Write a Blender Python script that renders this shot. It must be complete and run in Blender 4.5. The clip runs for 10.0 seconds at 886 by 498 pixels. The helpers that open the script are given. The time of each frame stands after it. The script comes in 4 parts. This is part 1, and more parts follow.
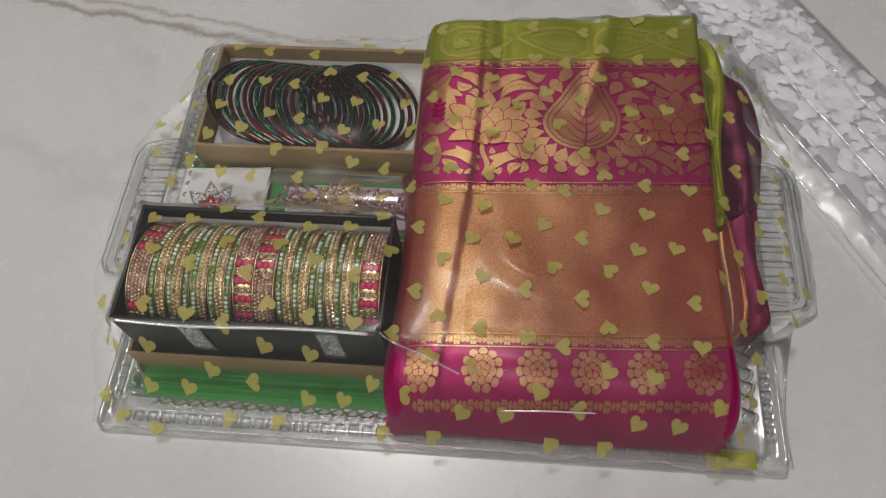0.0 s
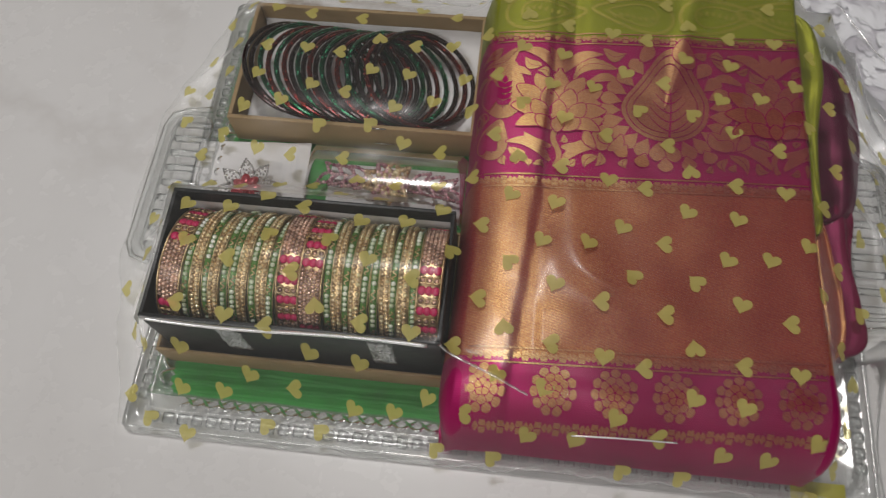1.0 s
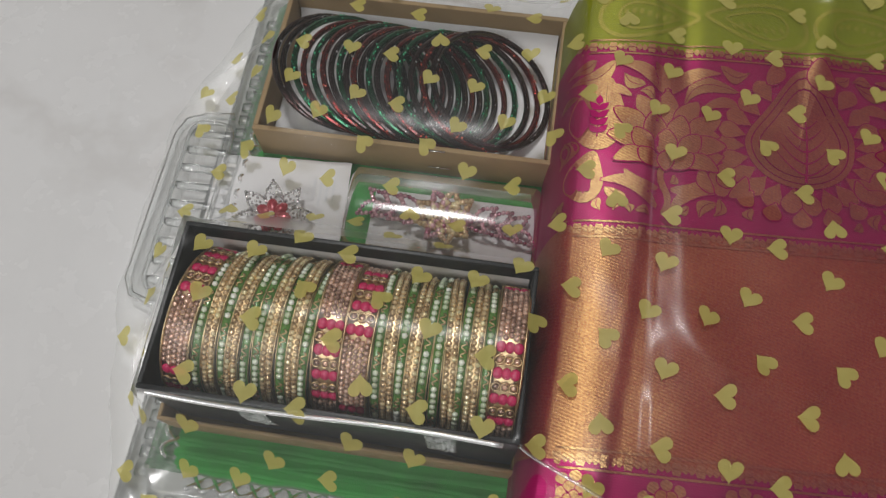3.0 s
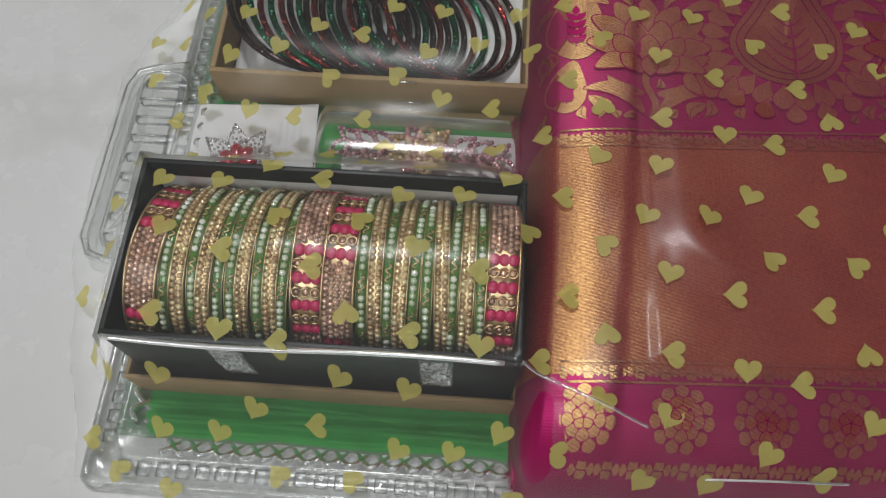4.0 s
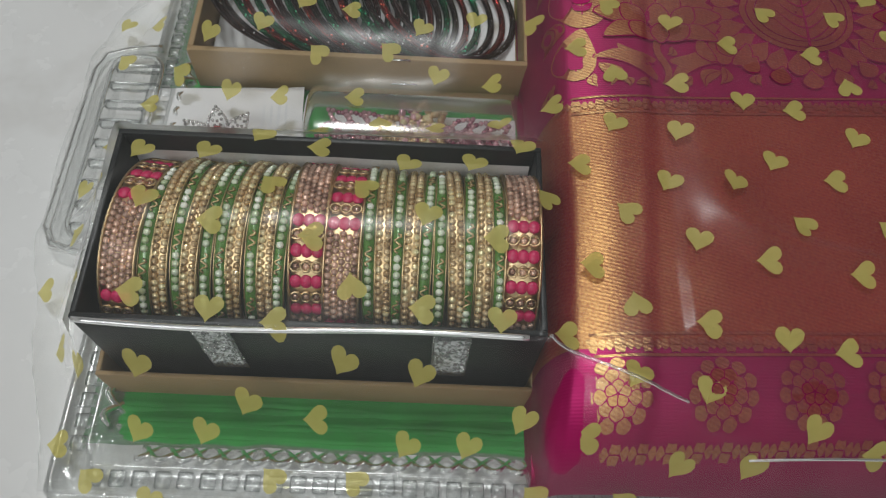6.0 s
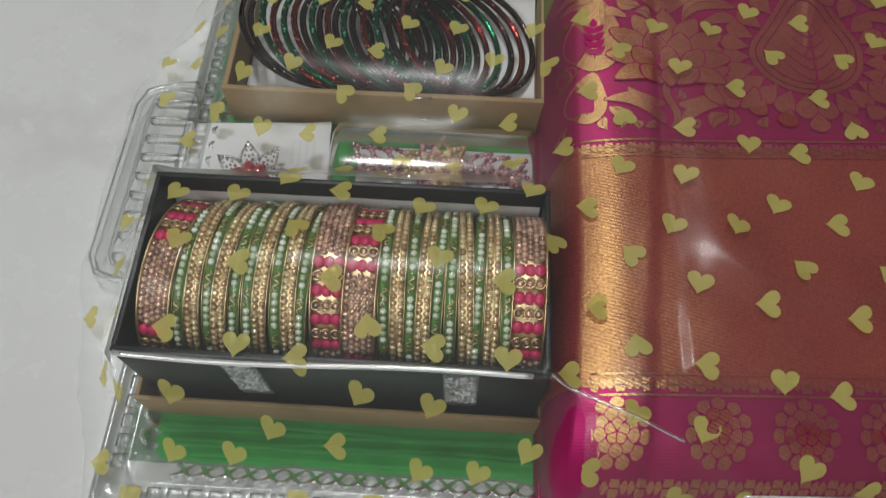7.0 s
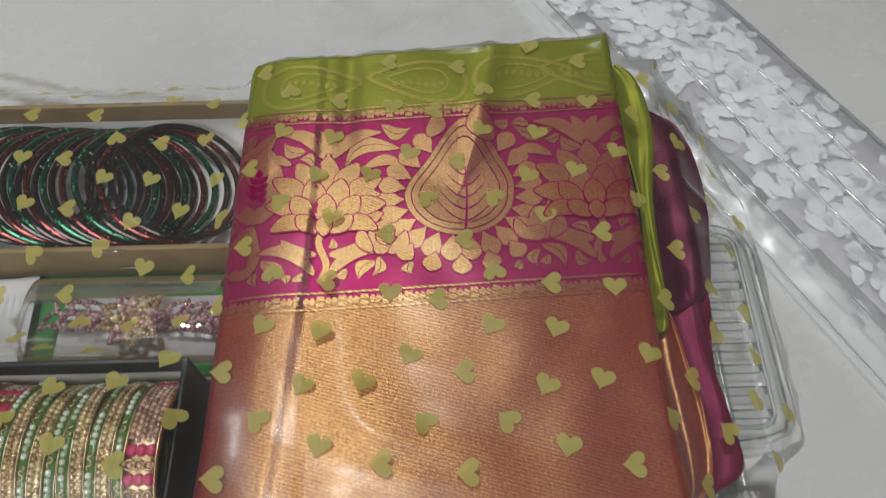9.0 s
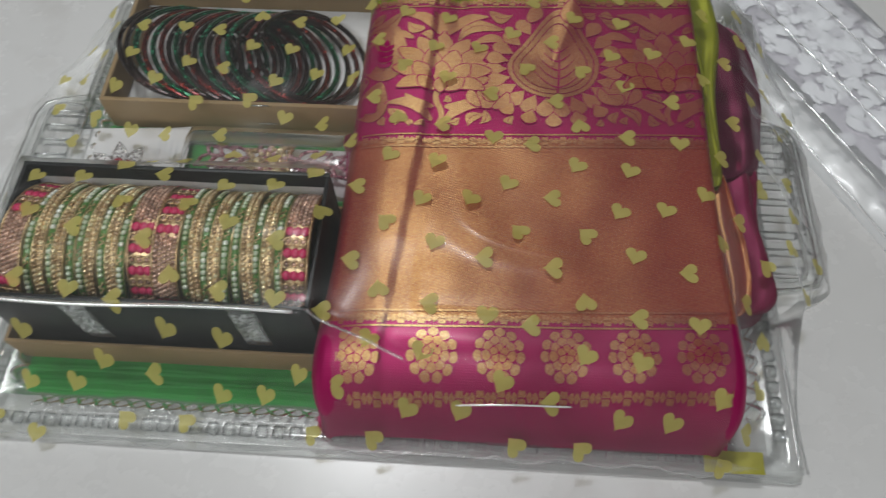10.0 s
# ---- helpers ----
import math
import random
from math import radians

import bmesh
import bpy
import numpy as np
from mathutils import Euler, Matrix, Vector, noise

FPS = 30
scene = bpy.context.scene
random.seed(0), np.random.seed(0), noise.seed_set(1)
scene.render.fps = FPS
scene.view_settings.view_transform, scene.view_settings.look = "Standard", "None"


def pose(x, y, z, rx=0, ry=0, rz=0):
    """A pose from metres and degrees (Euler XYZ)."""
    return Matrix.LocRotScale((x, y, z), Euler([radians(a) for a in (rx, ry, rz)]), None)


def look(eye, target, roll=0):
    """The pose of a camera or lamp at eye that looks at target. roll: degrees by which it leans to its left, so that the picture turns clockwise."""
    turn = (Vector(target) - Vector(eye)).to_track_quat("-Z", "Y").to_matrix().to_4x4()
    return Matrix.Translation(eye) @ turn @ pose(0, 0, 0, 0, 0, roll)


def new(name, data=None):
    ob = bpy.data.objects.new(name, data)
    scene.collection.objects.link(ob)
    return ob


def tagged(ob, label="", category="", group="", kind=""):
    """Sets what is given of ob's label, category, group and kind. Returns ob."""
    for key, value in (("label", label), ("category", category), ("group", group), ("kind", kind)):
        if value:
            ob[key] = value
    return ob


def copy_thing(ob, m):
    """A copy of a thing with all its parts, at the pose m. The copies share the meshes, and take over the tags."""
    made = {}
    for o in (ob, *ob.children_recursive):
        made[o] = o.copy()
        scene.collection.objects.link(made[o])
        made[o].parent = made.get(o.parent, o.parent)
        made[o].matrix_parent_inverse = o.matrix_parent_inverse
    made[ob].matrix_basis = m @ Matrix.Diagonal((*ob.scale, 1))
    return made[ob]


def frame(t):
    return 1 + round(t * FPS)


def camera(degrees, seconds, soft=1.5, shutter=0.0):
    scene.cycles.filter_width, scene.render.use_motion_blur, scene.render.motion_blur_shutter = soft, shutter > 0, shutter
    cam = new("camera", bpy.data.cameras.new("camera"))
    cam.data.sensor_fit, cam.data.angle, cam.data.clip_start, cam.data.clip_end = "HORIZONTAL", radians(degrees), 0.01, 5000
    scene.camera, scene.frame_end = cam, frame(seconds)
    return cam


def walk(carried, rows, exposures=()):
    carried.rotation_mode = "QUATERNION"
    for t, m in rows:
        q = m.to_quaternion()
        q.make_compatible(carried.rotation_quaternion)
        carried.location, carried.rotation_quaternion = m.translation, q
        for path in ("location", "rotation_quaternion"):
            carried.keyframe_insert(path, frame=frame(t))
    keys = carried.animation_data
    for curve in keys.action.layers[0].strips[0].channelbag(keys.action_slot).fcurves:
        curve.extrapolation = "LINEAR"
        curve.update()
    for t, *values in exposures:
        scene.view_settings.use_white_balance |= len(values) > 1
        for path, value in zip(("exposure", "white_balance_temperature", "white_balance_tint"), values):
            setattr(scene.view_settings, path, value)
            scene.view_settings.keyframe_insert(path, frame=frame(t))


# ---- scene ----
cam = camera(60.5, 10.0, soft=1.2, shutter=0.22)
PATH = [
    (0, (0.035, -0.104, 0.471), (-0.115, 0.826, -1.294), -5.3),
    (0.5, (0.031, -0.093, 0.462), (-0.14, 0.787, -1.326), -6.7),
    (1, (-0.003, -0.061, 0.444), (-0.154, 0.745, -1.381), -4.6),
    (1.5, (-0.038, -0.021, 0.421), (-0.223, 0.714, -1.431), -5.5),
    (2, (-0.047, 0.013, 0.405), (-0.237, 0.716, -1.458), -6.5),
    (2.5, (-0.047, 0.02, 0.395), (-0.232, 0.699, -1.477), -6.4),
    (3, (-0.046, 0.0, 0.383), (-0.196, 0.762, -1.46), -2.7),
    (4.5, (-0.055, -0.031, 0.334), (-0.096, 0.782, -1.493), -0.1),
    (5, (-0.06, -0.032, 0.328), (-0.083, 0.784, -1.498), 2.0),
    (6.5, (-0.072, -0.046, 0.31), (-0.011, 0.907, -1.447), 5.3),
    (7, (-0.061, -0.035, 0.336), (-0.119, 0.867, -1.448), -0.3),
    (7.5, (-0.037, -0.005, 0.349), (-0.181, 0.893, -1.432), -6.7),
    (8, (0.008, 0.016, 0.348), (-0.171, 0.926, -1.425), -10.5),
    (8.5, (0.059, 0.025, 0.356), (-0.114, 1.055, -1.35), -10.2),
    (9, (0.075, 0.008, 0.364), (0.072, 0.996, -1.375), -1.6),
    (9.5, (0.075, -0.051, 0.38), (0.098, 0.915, -1.371), 0.6),
    (10, (0.047, -0.09, 0.391), (-0.047, 0.879, -1.356), -2.2),
]
walk(cam, [(t, look(eye, target, roll)) for t, eye, target, roll in PATH],
     exposures=[(0.0, -0.63, 6250, 12), (3.2, -0.45, 6050, 10), (4.5, -0.48, 5900, 7), (7.2, -0.47, 5950, 6), (8.5, -0.44, 5950, 6), (10.0, -0.52, 5900, 7)])

# ---- light ----
world = bpy.data.worlds.new("world")
scene.world = world
world.use_nodes = True
world.node_tree.nodes["Background"].inputs[0].default_value = (0.8, 0.85, 0.9, 1)
world.node_tree.nodes["Background"].inputs[1].default_value = 0.15


def unseen_lamp(x, y, size, watts, colour):
    data = bpy.data.lights.new("lamp_light", "AREA")
    data.shape, data.size, data.energy, data.color = "DISK", size, watts, colour
    ob = new("lamp_light", data)
    ob.matrix_world = pose(x, y, 2.585)
    return ob


# First lamp placed from glints; the other two are added fill from the front.
LAMPS = [(-0.34, 0.78, 0.36, 33, (1.0, 0.95, 0.88)), (-1.3, -1.6, 1.4, 40, (1.0, 0.96, 0.9)), (-0.2, -1.9, 1.2, 21, (1.0, 0.96, 0.9))]

# ---- materials ----


class Nodes:
    """A node tree with short calls."""

    def __init__(self, name):
        self.mat = bpy.data.materials.new(name)
        self.mat.use_nodes = True
        self.tree = self.mat.node_tree
        self.bsdf = self.tree.nodes["Principled BSDF"]
        self.out = self.tree.nodes["Material Output"]
        self.coord = self.add("ShaderNodeTexCoord")

    def add(self, kind, **values):
        node = self.tree.nodes.new(kind)
        for key, value in values.items():
            node.inputs[key].default_value = value
        return node

    def link(self, a, b):
        self.tree.links.new(a, b)

    def noise(self, scale, detail=4.0, rough=0.6, space="Object"):
        n = self.add("ShaderNodeTexNoise", Scale=scale, Detail=detail, Roughness=rough)
        self.link(self.coord.outputs[space], n.inputs["Vector"])
        return n.outputs["Fac"]

    def ramp(self, fac, stops):
        r = self.add("ShaderNodeValToRGB")
        while len(r.color_ramp.elements) < len(stops):
            r.color_ramp.elements.new(0.5)
        for e, (p, c) in zip(r.color_ramp.elements, stops):
            e.position, e.color = p, (*c, 1) if len(c) == 3 else c
        self.link(fac, r.inputs[0])
        return r.outputs[0]

    def math(self, op, a, b=None, c=None):
        m = self.add("ShaderNodeMath")
        m.operation = op
        for i, v in enumerate((a, b, c)):
            if v is None:
                continue
            if isinstance(v, (int, float)):
                m.inputs[i].default_value = v
            else:
                self.link(v, m.inputs[i])
        return m.outputs[0]

    def mix(self, fac, a, b):
        m = self.add("ShaderNodeMix")
        m.data_type = "RGBA"
        for socket, v in ((m.inputs[0], fac), (m.inputs[6], a), (m.inputs[7], b)):
            if isinstance(v, (int, float)):
                socket.default_value = v
            elif isinstance(v, tuple):
                socket.default_value = (*v, 1)
            else:
                self.link(v, socket)
        return m.outputs[2]

    def bump(self, height, strength=0.3, distance=0.001):
        b = self.add("ShaderNodeBump", Strength=strength, Distance=distance)
        self.link(height, b.inputs["Height"])
        self.link(b.outputs[0], self.bsdf.inputs["Normal"])

    def xyz(self, space="Object"):
        s = self.add("ShaderNodeSeparateXYZ")
        self.link(self.coord.outputs[space], s.inputs[0])
        return s.outputs


def shade(c, k):
    return tuple(min(1, v * k) for v in c)


def surface(name, colour, rough=0.5, metal=0.0, scale=60.0, fine=600.0, vary=0.25, bump=0.25, coat=0.0, spec=0.5):
    """A plain surface whose colour, gloss and relief vary at two scales."""
    n = Nodes(name)
    big, small = n.noise(scale, 3), n.noise(fine, 2)
    mixed = n.math("MULTIPLY_ADD", small, 0.4, n.math("MULTIPLY", big, 0.6))
    n.link(n.ramp(mixed, [(0.3, shade(colour, 1 - vary)), (0.7, shade(colour, 1 + vary))]), n.bsdf.inputs["Base Color"])
    n.link(n.math("MULTIPLY_ADD", big, 0.2, max(rough - 0.1, 0.02)), n.bsdf.inputs["Roughness"])
    n.bsdf.inputs["Metallic"].default_value = metal
    n.bsdf.inputs["Coat Weight"].default_value = coat
    n.bsdf.inputs["Specular IOR Level"].default_value = spec
    n.bump(small, bump, 0.0006)
    return n.mat


def clear(name, tint=(1, 1, 1), haze=0.05, haze_colour=(0.8, 0.82, 0.8), gloss=0.05, relief=0.0, relief_scale=120.0, ior=1.45, most=0.8, broad=0.0, share=0.88):
    """Thin clear plastic: see-through, with a mirror's gloss towards the edges and a little milkiness."""
    n = Nodes(name)
    see = n.add("ShaderNodeBsdfTransparent", Color=(*tint, 1))
    shine = n.add("ShaderNodeBsdfGlossy", Roughness=gloss, Color=(1, 1, 1, 1))
    milk = n.add("ShaderNodeBsdfDiffuse", Color=(*haze_colour, 1))
    fresnel = n.add("ShaderNodeFresnel", IOR=ior)
    if relief:
        b = n.add("ShaderNodeBump", Strength=relief, Distance=0.002)
        n.link(n.noise(relief_scale, 3), b.inputs["Height"])
        n.link(b.outputs[0], shine.inputs["Normal"])
        n.link(b.outputs[0], fresnel.inputs["Normal"])
    first = n.add("ShaderNodeMixShader", Fac=haze)
    n.link(see.outputs[0], first.inputs[1])
    n.link(milk.outputs[0], first.inputs[2])
    second = n.add("ShaderNodeMixShader")
    n.link(n.math("MINIMUM", fresnel.outputs[0], most), second.inputs[0])
    n.link(first.outputs[0], second.inputs[1])
    n.link(shine.outputs[0], second.inputs[2])
    if broad:
        # a second, wider sheen from the fine crinkle of the sheet
        sheen = n.add("ShaderNodeBsdfGlossy", Roughness=broad, Color=(1, 1, 1, 1))
        both = n.add("ShaderNodeMixShader", Fac=share)
        n.link(shine.outputs[0], both.inputs[1])
        n.link(sheen.outputs[0], both.inputs[2])
        n.link(both.outputs[0], second.inputs[2])
    n.link(second.outputs[0], n.out.inputs["Surface"])
    return n.mat


def marble_material():
    n = Nodes("polished_marble")
    x, y, _ = n.xyz()
    warp = n.noise(7.0, 5, 0.6)
    clouds = n.noise(3.2, 5, 0.55)
    base = n.ramp(clouds, [(0.25, (0.60, 0.585, 0.57)), (0.5, (0.71, 0.70, 0.69)), (0.75, (0.76, 0.755, 0.75))])
    # broad soft grey drifts that run slantwise
    drift = n.math("ABSOLUTE", n.math("SINE", n.math("MULTIPLY_ADD", warp, 5.0, n.math("MULTIPLY_ADD", x, 5.0, n.math("MULTIPLY", y, 9.0)))))
    base = n.mix(n.math("MULTIPLY", n.math("SUBTRACT", 1.0, n.math("MINIMUM", n.math("MULTIPLY", drift, 3.0), 1.0)), 0.28), base, (0.50, 0.475, 0.45))
    # two brown veins that run together behind the tray
    off = n.math("MULTIPLY_ADD", n.noise(13.0, 5, 0.65), 0.045, n.math("MULTIPLY_ADD", x, 0.208, y))
    for place, width, depth in ((0.305, 190.0, 0.75), (0.318, 260.0, 0.5)):
        gap = n.math("ABSOLUTE", n.math("SUBTRACT", off, place))
        vein = n.math("SUBTRACT", 1.0, n.math("MINIMUM", n.math("MULTIPLY", gap, width), 1.0))
        vein = n.math("MULTIPLY", vein, n.math("MINIMUM", n.math("MAXIMUM", n.math("MULTIPLY", x, -9.0), 0.0), 1.0))
        base = n.mix(n.math("MULTIPLY", vein, depth), base, (0.30, 0.24, 0.18))
    n.link(base, n.bsdf.inputs["Base Color"])
    n.link(n.math("MULTIPLY_ADD", n.noise(40.0), 0.1, 0.22), n.bsdf.inputs["Roughness"])
    n.bump(n.noise(300.0), 0.03, 0.0005)
    return n.mat


def zari_material(name, thread, ground, share, rough, slope=0.0):
    """Gold thread woven over a silk ground in fine slanting ribs."""
    n = Nodes(name)
    x, y, z = n.xyz()
    rib = n.math("SINE", n.math("MULTIPLY_ADD", y, 4300.0, n.math("MULTIPLY", x, slope)))
    cross = n.math("SINE", n.math("MULTIPLY", x, 3600.0))
    weave = n.math("MULTIPLY_ADD", rib, 0.035, n.math("MULTIPLY_ADD", cross, 0.012, n.math("MULTIPLY_ADD", n.noise(900.0, 2), 0.5, share - 0.25)))
    weave = n.math("MINIMUM", n.math("MAXIMUM", weave, 0.0), 1.0)
    blot = n.noise(45.0, 4)
    gold = n.mix(blot, shade(thread, 0.8), shade(thread, 1.15))
    n.link(n.mix(blot, shade(ground, 0.8), shade(ground, 1.2)), n.bsdf.inputs["Base Color"])
    n.bsdf.inputs["Roughness"].default_value = 0.5
    n.bsdf.inputs["Specular IOR Level"].default_value = 0.15
    metal = n.add("ShaderNodeBsdfPrincipled", Metallic=1.0, Anisotropic=0.7)
    across = n.add("ShaderNodeCombineXYZ", Y=1.0)
    n.link(across.outputs[0], metal.inputs["Tangent"])
    n.link(gold, metal.inputs["Base Color"])
    n.link(n.math("MULTIPLY_ADD", blot, 0.15, rough - 0.07), metal.inputs["Roughness"])
    n.bump(n.math("MULTIPLY_ADD", rib, 0.22, n.noise(1100.0, 3)), 0.22, 0.0004)
    n.link(n.bsdf.inputs["Normal"].links[0].from_socket, metal.inputs["Normal"])
    both = n.add("ShaderNodeMixShader")
    n.link(weave, both.inputs[0])
    n.link(n.bsdf.outputs[0], both.inputs[1])
    n.link(metal.outputs[0], both.inputs[2])
    n.link(both.outputs[0], n.out.inputs["Surface"])
    return n.mat


def silk_material(name, colour, sheen_colour, gloss=0.22):
    """Silk: a matt ground under a share of shiny thread that gleams across the weave."""
    n = Nodes(name)
    x, y, z = n.xyz()
    thread = n.math("SINE", n.math("MULTIPLY", y, 6200.0))
    blot = n.noise(38.0, 4)
    n.link(n.mix(n.math("MULTIPLY_ADD", thread, 0.04, blot), shade(colour, 0.75), shade(colour, 1.25)), n.bsdf.inputs["Base Color"])
    n.bsdf.inputs["Roughness"].default_value = 0.5
    n.bsdf.inputs["Specular IOR Level"].default_value = 0.15
    n.bump(n.math("MULTIPLY_ADD", thread, 0.12, n.noise(60.0)), 0.2, 0.0005)
    gleam = n.add("ShaderNodeBsdfPrincipled", Metallic=1.0, Anisotropic=0.6, Roughness=0.42)
    gleam.inputs["Base Color"].default_value = (*sheen_colour, 1)
    across = n.add("ShaderNodeCombineXYZ", Y=1.0)
    n.link(across.outputs[0], gleam.inputs["Tangent"])
    n.link(n.bsdf.inputs["Normal"].links[0].from_socket, gleam.inputs["Normal"])
    both = n.add("ShaderNodeMixShader")
    n.link(n.math("MULTIPLY_ADD", blot, 0.12, gloss - 0.06), both.inputs[0])
    n.link(n.bsdf.outputs[0], both.inputs[1])
    n.link(gleam.outputs[0], both.inputs[2])
    n.link(both.outputs[0], n.out.inputs["Surface"])
    return n.mat


def ink_material():
    """Yellow ink on clear film, thin enough for some light to pass."""
    n = Nodes("printed_yellow_ink")
    n.link(n.mix(n.noise(220.0, 3), (0.50, 0.44, 0.11), (0.60, 0.53, 0.17)), n.bsdf.inputs["Base Color"])
    n.bsdf.inputs["Roughness"].default_value = 0.45
    see = n.add("ShaderNodeBsdfTransparent", Color=(1.0, 0.95, 0.6, 1))
    both = n.add("ShaderNodeMixShader", Fac=0.69)
    n.link(see.outputs[0], both.inputs[1])
    n.link(n.bsdf.outputs[0], both.inputs[2])
    n.link(both.outputs[0], n.out.inputs["Surface"])
    return n.mat


def petal_material():
    """White petals, each a shade of its own from pure white to lilac grey."""
    n = Nodes("white_petal_print")
    shade_of = n.add("ShaderNodeNewGeometry").outputs["Random Per Island"]
    tone = n.ramp(shade_of, [(0.0, (0.42, 0.38, 0.42)), (0.10, (0.55, 0.53, 0.56)), (0.3, (0.76, 0.755, 0.77)), (1.0, (0.86, 0.86, 0.87))])
    n.link(n.mix(n.math("MULTIPLY", n.noise(140.0), 0.35), tone, (0.66, 0.64, 0.67)), n.bsdf.inputs["Base Color"])
    n.bsdf.inputs["Roughness"].default_value = 0.5
    return n.mat


def stone_material(name, dark, light, rough, metal):
    """Small set stones; sparkle is put into each one's own tone, dull to bright."""
    n = Nodes(name)
    own = n.add("ShaderNodeNewGeometry").outputs["Random Per Island"]
    middle = tuple((p + q) / 2 for p, q in zip(dark, light))
    n.link(n.ramp(own, [(0.0, dark), (0.45, middle), (0.8, light), (1.0, shade(light, 1.25))]), n.bsdf.inputs["Base Color"])
    n.link(n.math("MULTIPLY_ADD", own, -0.5 * rough, 1.2 * rough), n.bsdf.inputs["Roughness"])
    n.bsdf.inputs["Metallic"].default_value = metal
    n.bsdf.inputs["Coat Weight"].default_value = 0.7
    n.bump(n.noise(900.0, 2), 0.25, 0.0004)
    return n.mat


MARBLE = marble_material()
# Out of view; darkened to weaken its reflection in the gold thread.
CEILING = surface("dark_unseen_ceiling", (0.17, 0.165, 0.16), 0.8, scale=3, fine=80, vary=0.08)
PLASTER = surface("pale_plaster", (0.40, 0.39, 0.37), 0.8, scale=3, fine=80, vary=0.05)
FILM = clear("cellophane", haze=0.032, haze_colour=(0.75, 0.77, 0.74), gloss=0.06, relief=0.05, relief_scale=70, ior=1.33, broad=0.29, share=0.93)
TRAY_PLASTIC = clear("clear_tray_plastic", tint=(0.97, 0.98, 0.975), haze=0.17, haze_colour=(0.88, 0.90, 0.89), gloss=0.06, relief=0.5, relief_scale=160, ior=2.0, most=0.9, broad=0.16, share=0.6)
HANDLE_PLASTIC = clear("clear_handle_plastic", tint=(0.96, 0.97, 0.965), haze=0.045, haze_colour=(0.82, 0.84, 0.83), gloss=0.06, relief=0.3, relief_scale=160, ior=1.55, most=0.9, broad=0.18, share=0.6)
SLEEVE = clear("clear_sleeve", haze=0.27, haze_colour=(0.78, 0.81, 0.83), gloss=0.07, relief=0.15, relief_scale=60, ior=1.42, broad=0.3)
CASE = clear("clear_case_plastic", haze=0.02, gloss=0.13, relief=0.03, relief_scale=40, ior=1.5)
PRINT = ink_material()
CARDBOARD = surface("brown_kraft_board", (0.33, 0.225, 0.105), 0.7, scale=30, fine=900, vary=0.12)
BLACK_BOARD = surface("black_board", (0.012, 0.013, 0.014), 0.42, scale=25, fine=700, vary=0.3)
PAPER = surface("white_paper", (0.72, 0.71, 0.71), 0.75, scale=20, fine=500, vary=0.05)
GREEN_CLOTH = surface("green_cotton", (0.05, 0.27, 0.052), 0.8, scale=70, fine=1500, vary=0.22, bump=0.4)
PINK_SILK = silk_material("magenta_silk", (0.215, 0.002, 0.056), (0.86, 0.04, 0.28), 0.20)
OLIVE_END = silk_material("yellow_olive_silk", (0.36, 0.34, 0.05), (0.8, 0.75, 0.2), 0.12)
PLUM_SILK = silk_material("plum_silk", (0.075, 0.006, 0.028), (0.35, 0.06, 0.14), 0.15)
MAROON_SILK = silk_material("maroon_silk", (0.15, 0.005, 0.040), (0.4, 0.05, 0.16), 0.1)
GREEN_SILK = silk_material("olive_silk", (0.19, 0.205, 0.008), (0.62, 0.62, 0.06), 0.16)
ZARI = zari_material("gold_zari_band", (0.95, 0.56, 0.20), (0.24, 0.022, 0.027), 0.25, 0.38, 1300.0)
ZARI_MOTIF = zari_material("gold_zari_motif", (0.97, 0.63, 0.24), (0.215, 0.013, 0.040), 0.36, 0.36, 2000.0)
OLIVE_MOTIF = zari_material("olive_gold_motif", (0.6, 0.5, 0.12), (0.23, 0.22, 0.012), 0.30, 0.5, 2000.0)
GOLD = surface("gold_metal", (0.66, 0.50, 0.28), 0.38, 1.0, scale=300, vary=0.12)
SILVER = surface("silver_metal", (0.8, 0.8, 0.8), 0.2, 1.0, scale=300, vary=0.1)
STONE = stone_material("champagne_rhinestone", (0.44, 0.28, 0.13), (0.92, 0.74, 0.45), 0.16, 0.55)
MAUVE_GOLD_STONE = stone_material("rosy_rhinestone", (0.32, 0.19, 0.14), (0.80, 0.55, 0.42), 0.16, 0.55)
CLEAR_STONE = stone_material("clear_rhinestone", (0.36, 0.34, 0.33), (0.92, 0.90, 0.87), 0.12, 0.6)
MAUVE_STONE = stone_material("mauve_rhinestone", (0.30, 0.07, 0.13), (0.74, 0.46, 0.50), 0.16, 0.5)
RED_STONE = surface("red_stone", (0.42, 0.05, 0.07), 0.16, 0.3, scale=300, vary=0.3, coat=0.8)
PEARL = stone_material("clear_bead", (0.42, 0.52, 0.30), (0.84, 0.90, 0.76), 0.12, 0.15)
PINK_BEAD = surface("hot_pink_bead", (0.52, 0.013, 0.10), 0.4, 0.0, scale=200, vary=0.15)
GREEN_ENAMEL = surface("green_enamel", (0.10, 0.215, 0.045), 0.2, 0.1, scale=200, vary=0.25, coat=0.5)
RED_GLASS = surface("maroon_glass", (0.20, 0.014, 0.012), 0.13, 0.85, scale=120, vary=0.4, coat=1.0)
GREEN_GLASS = surface("bottle_green_glass", (0.009, 0.14, 0.055), 0.13, 0.85, scale=120, vary=0.4, coat=1.0)
DARK_GLASS = surface("dark_brown_glass", (0.040, 0.014, 0.013), 0.13, 0.8, scale=120, vary=0.4, coat=1.0)
RED_SPARK = stone_material("red_glint", (0.30, 0.03, 0.02), (0.90, 0.16, 0.10), 0.14, 0.4)
GREEN_SPARK = stone_material("green_glint", (0.02, 0.20, 0.08), (0.16, 0.85, 0.45), 0.14, 0.4)
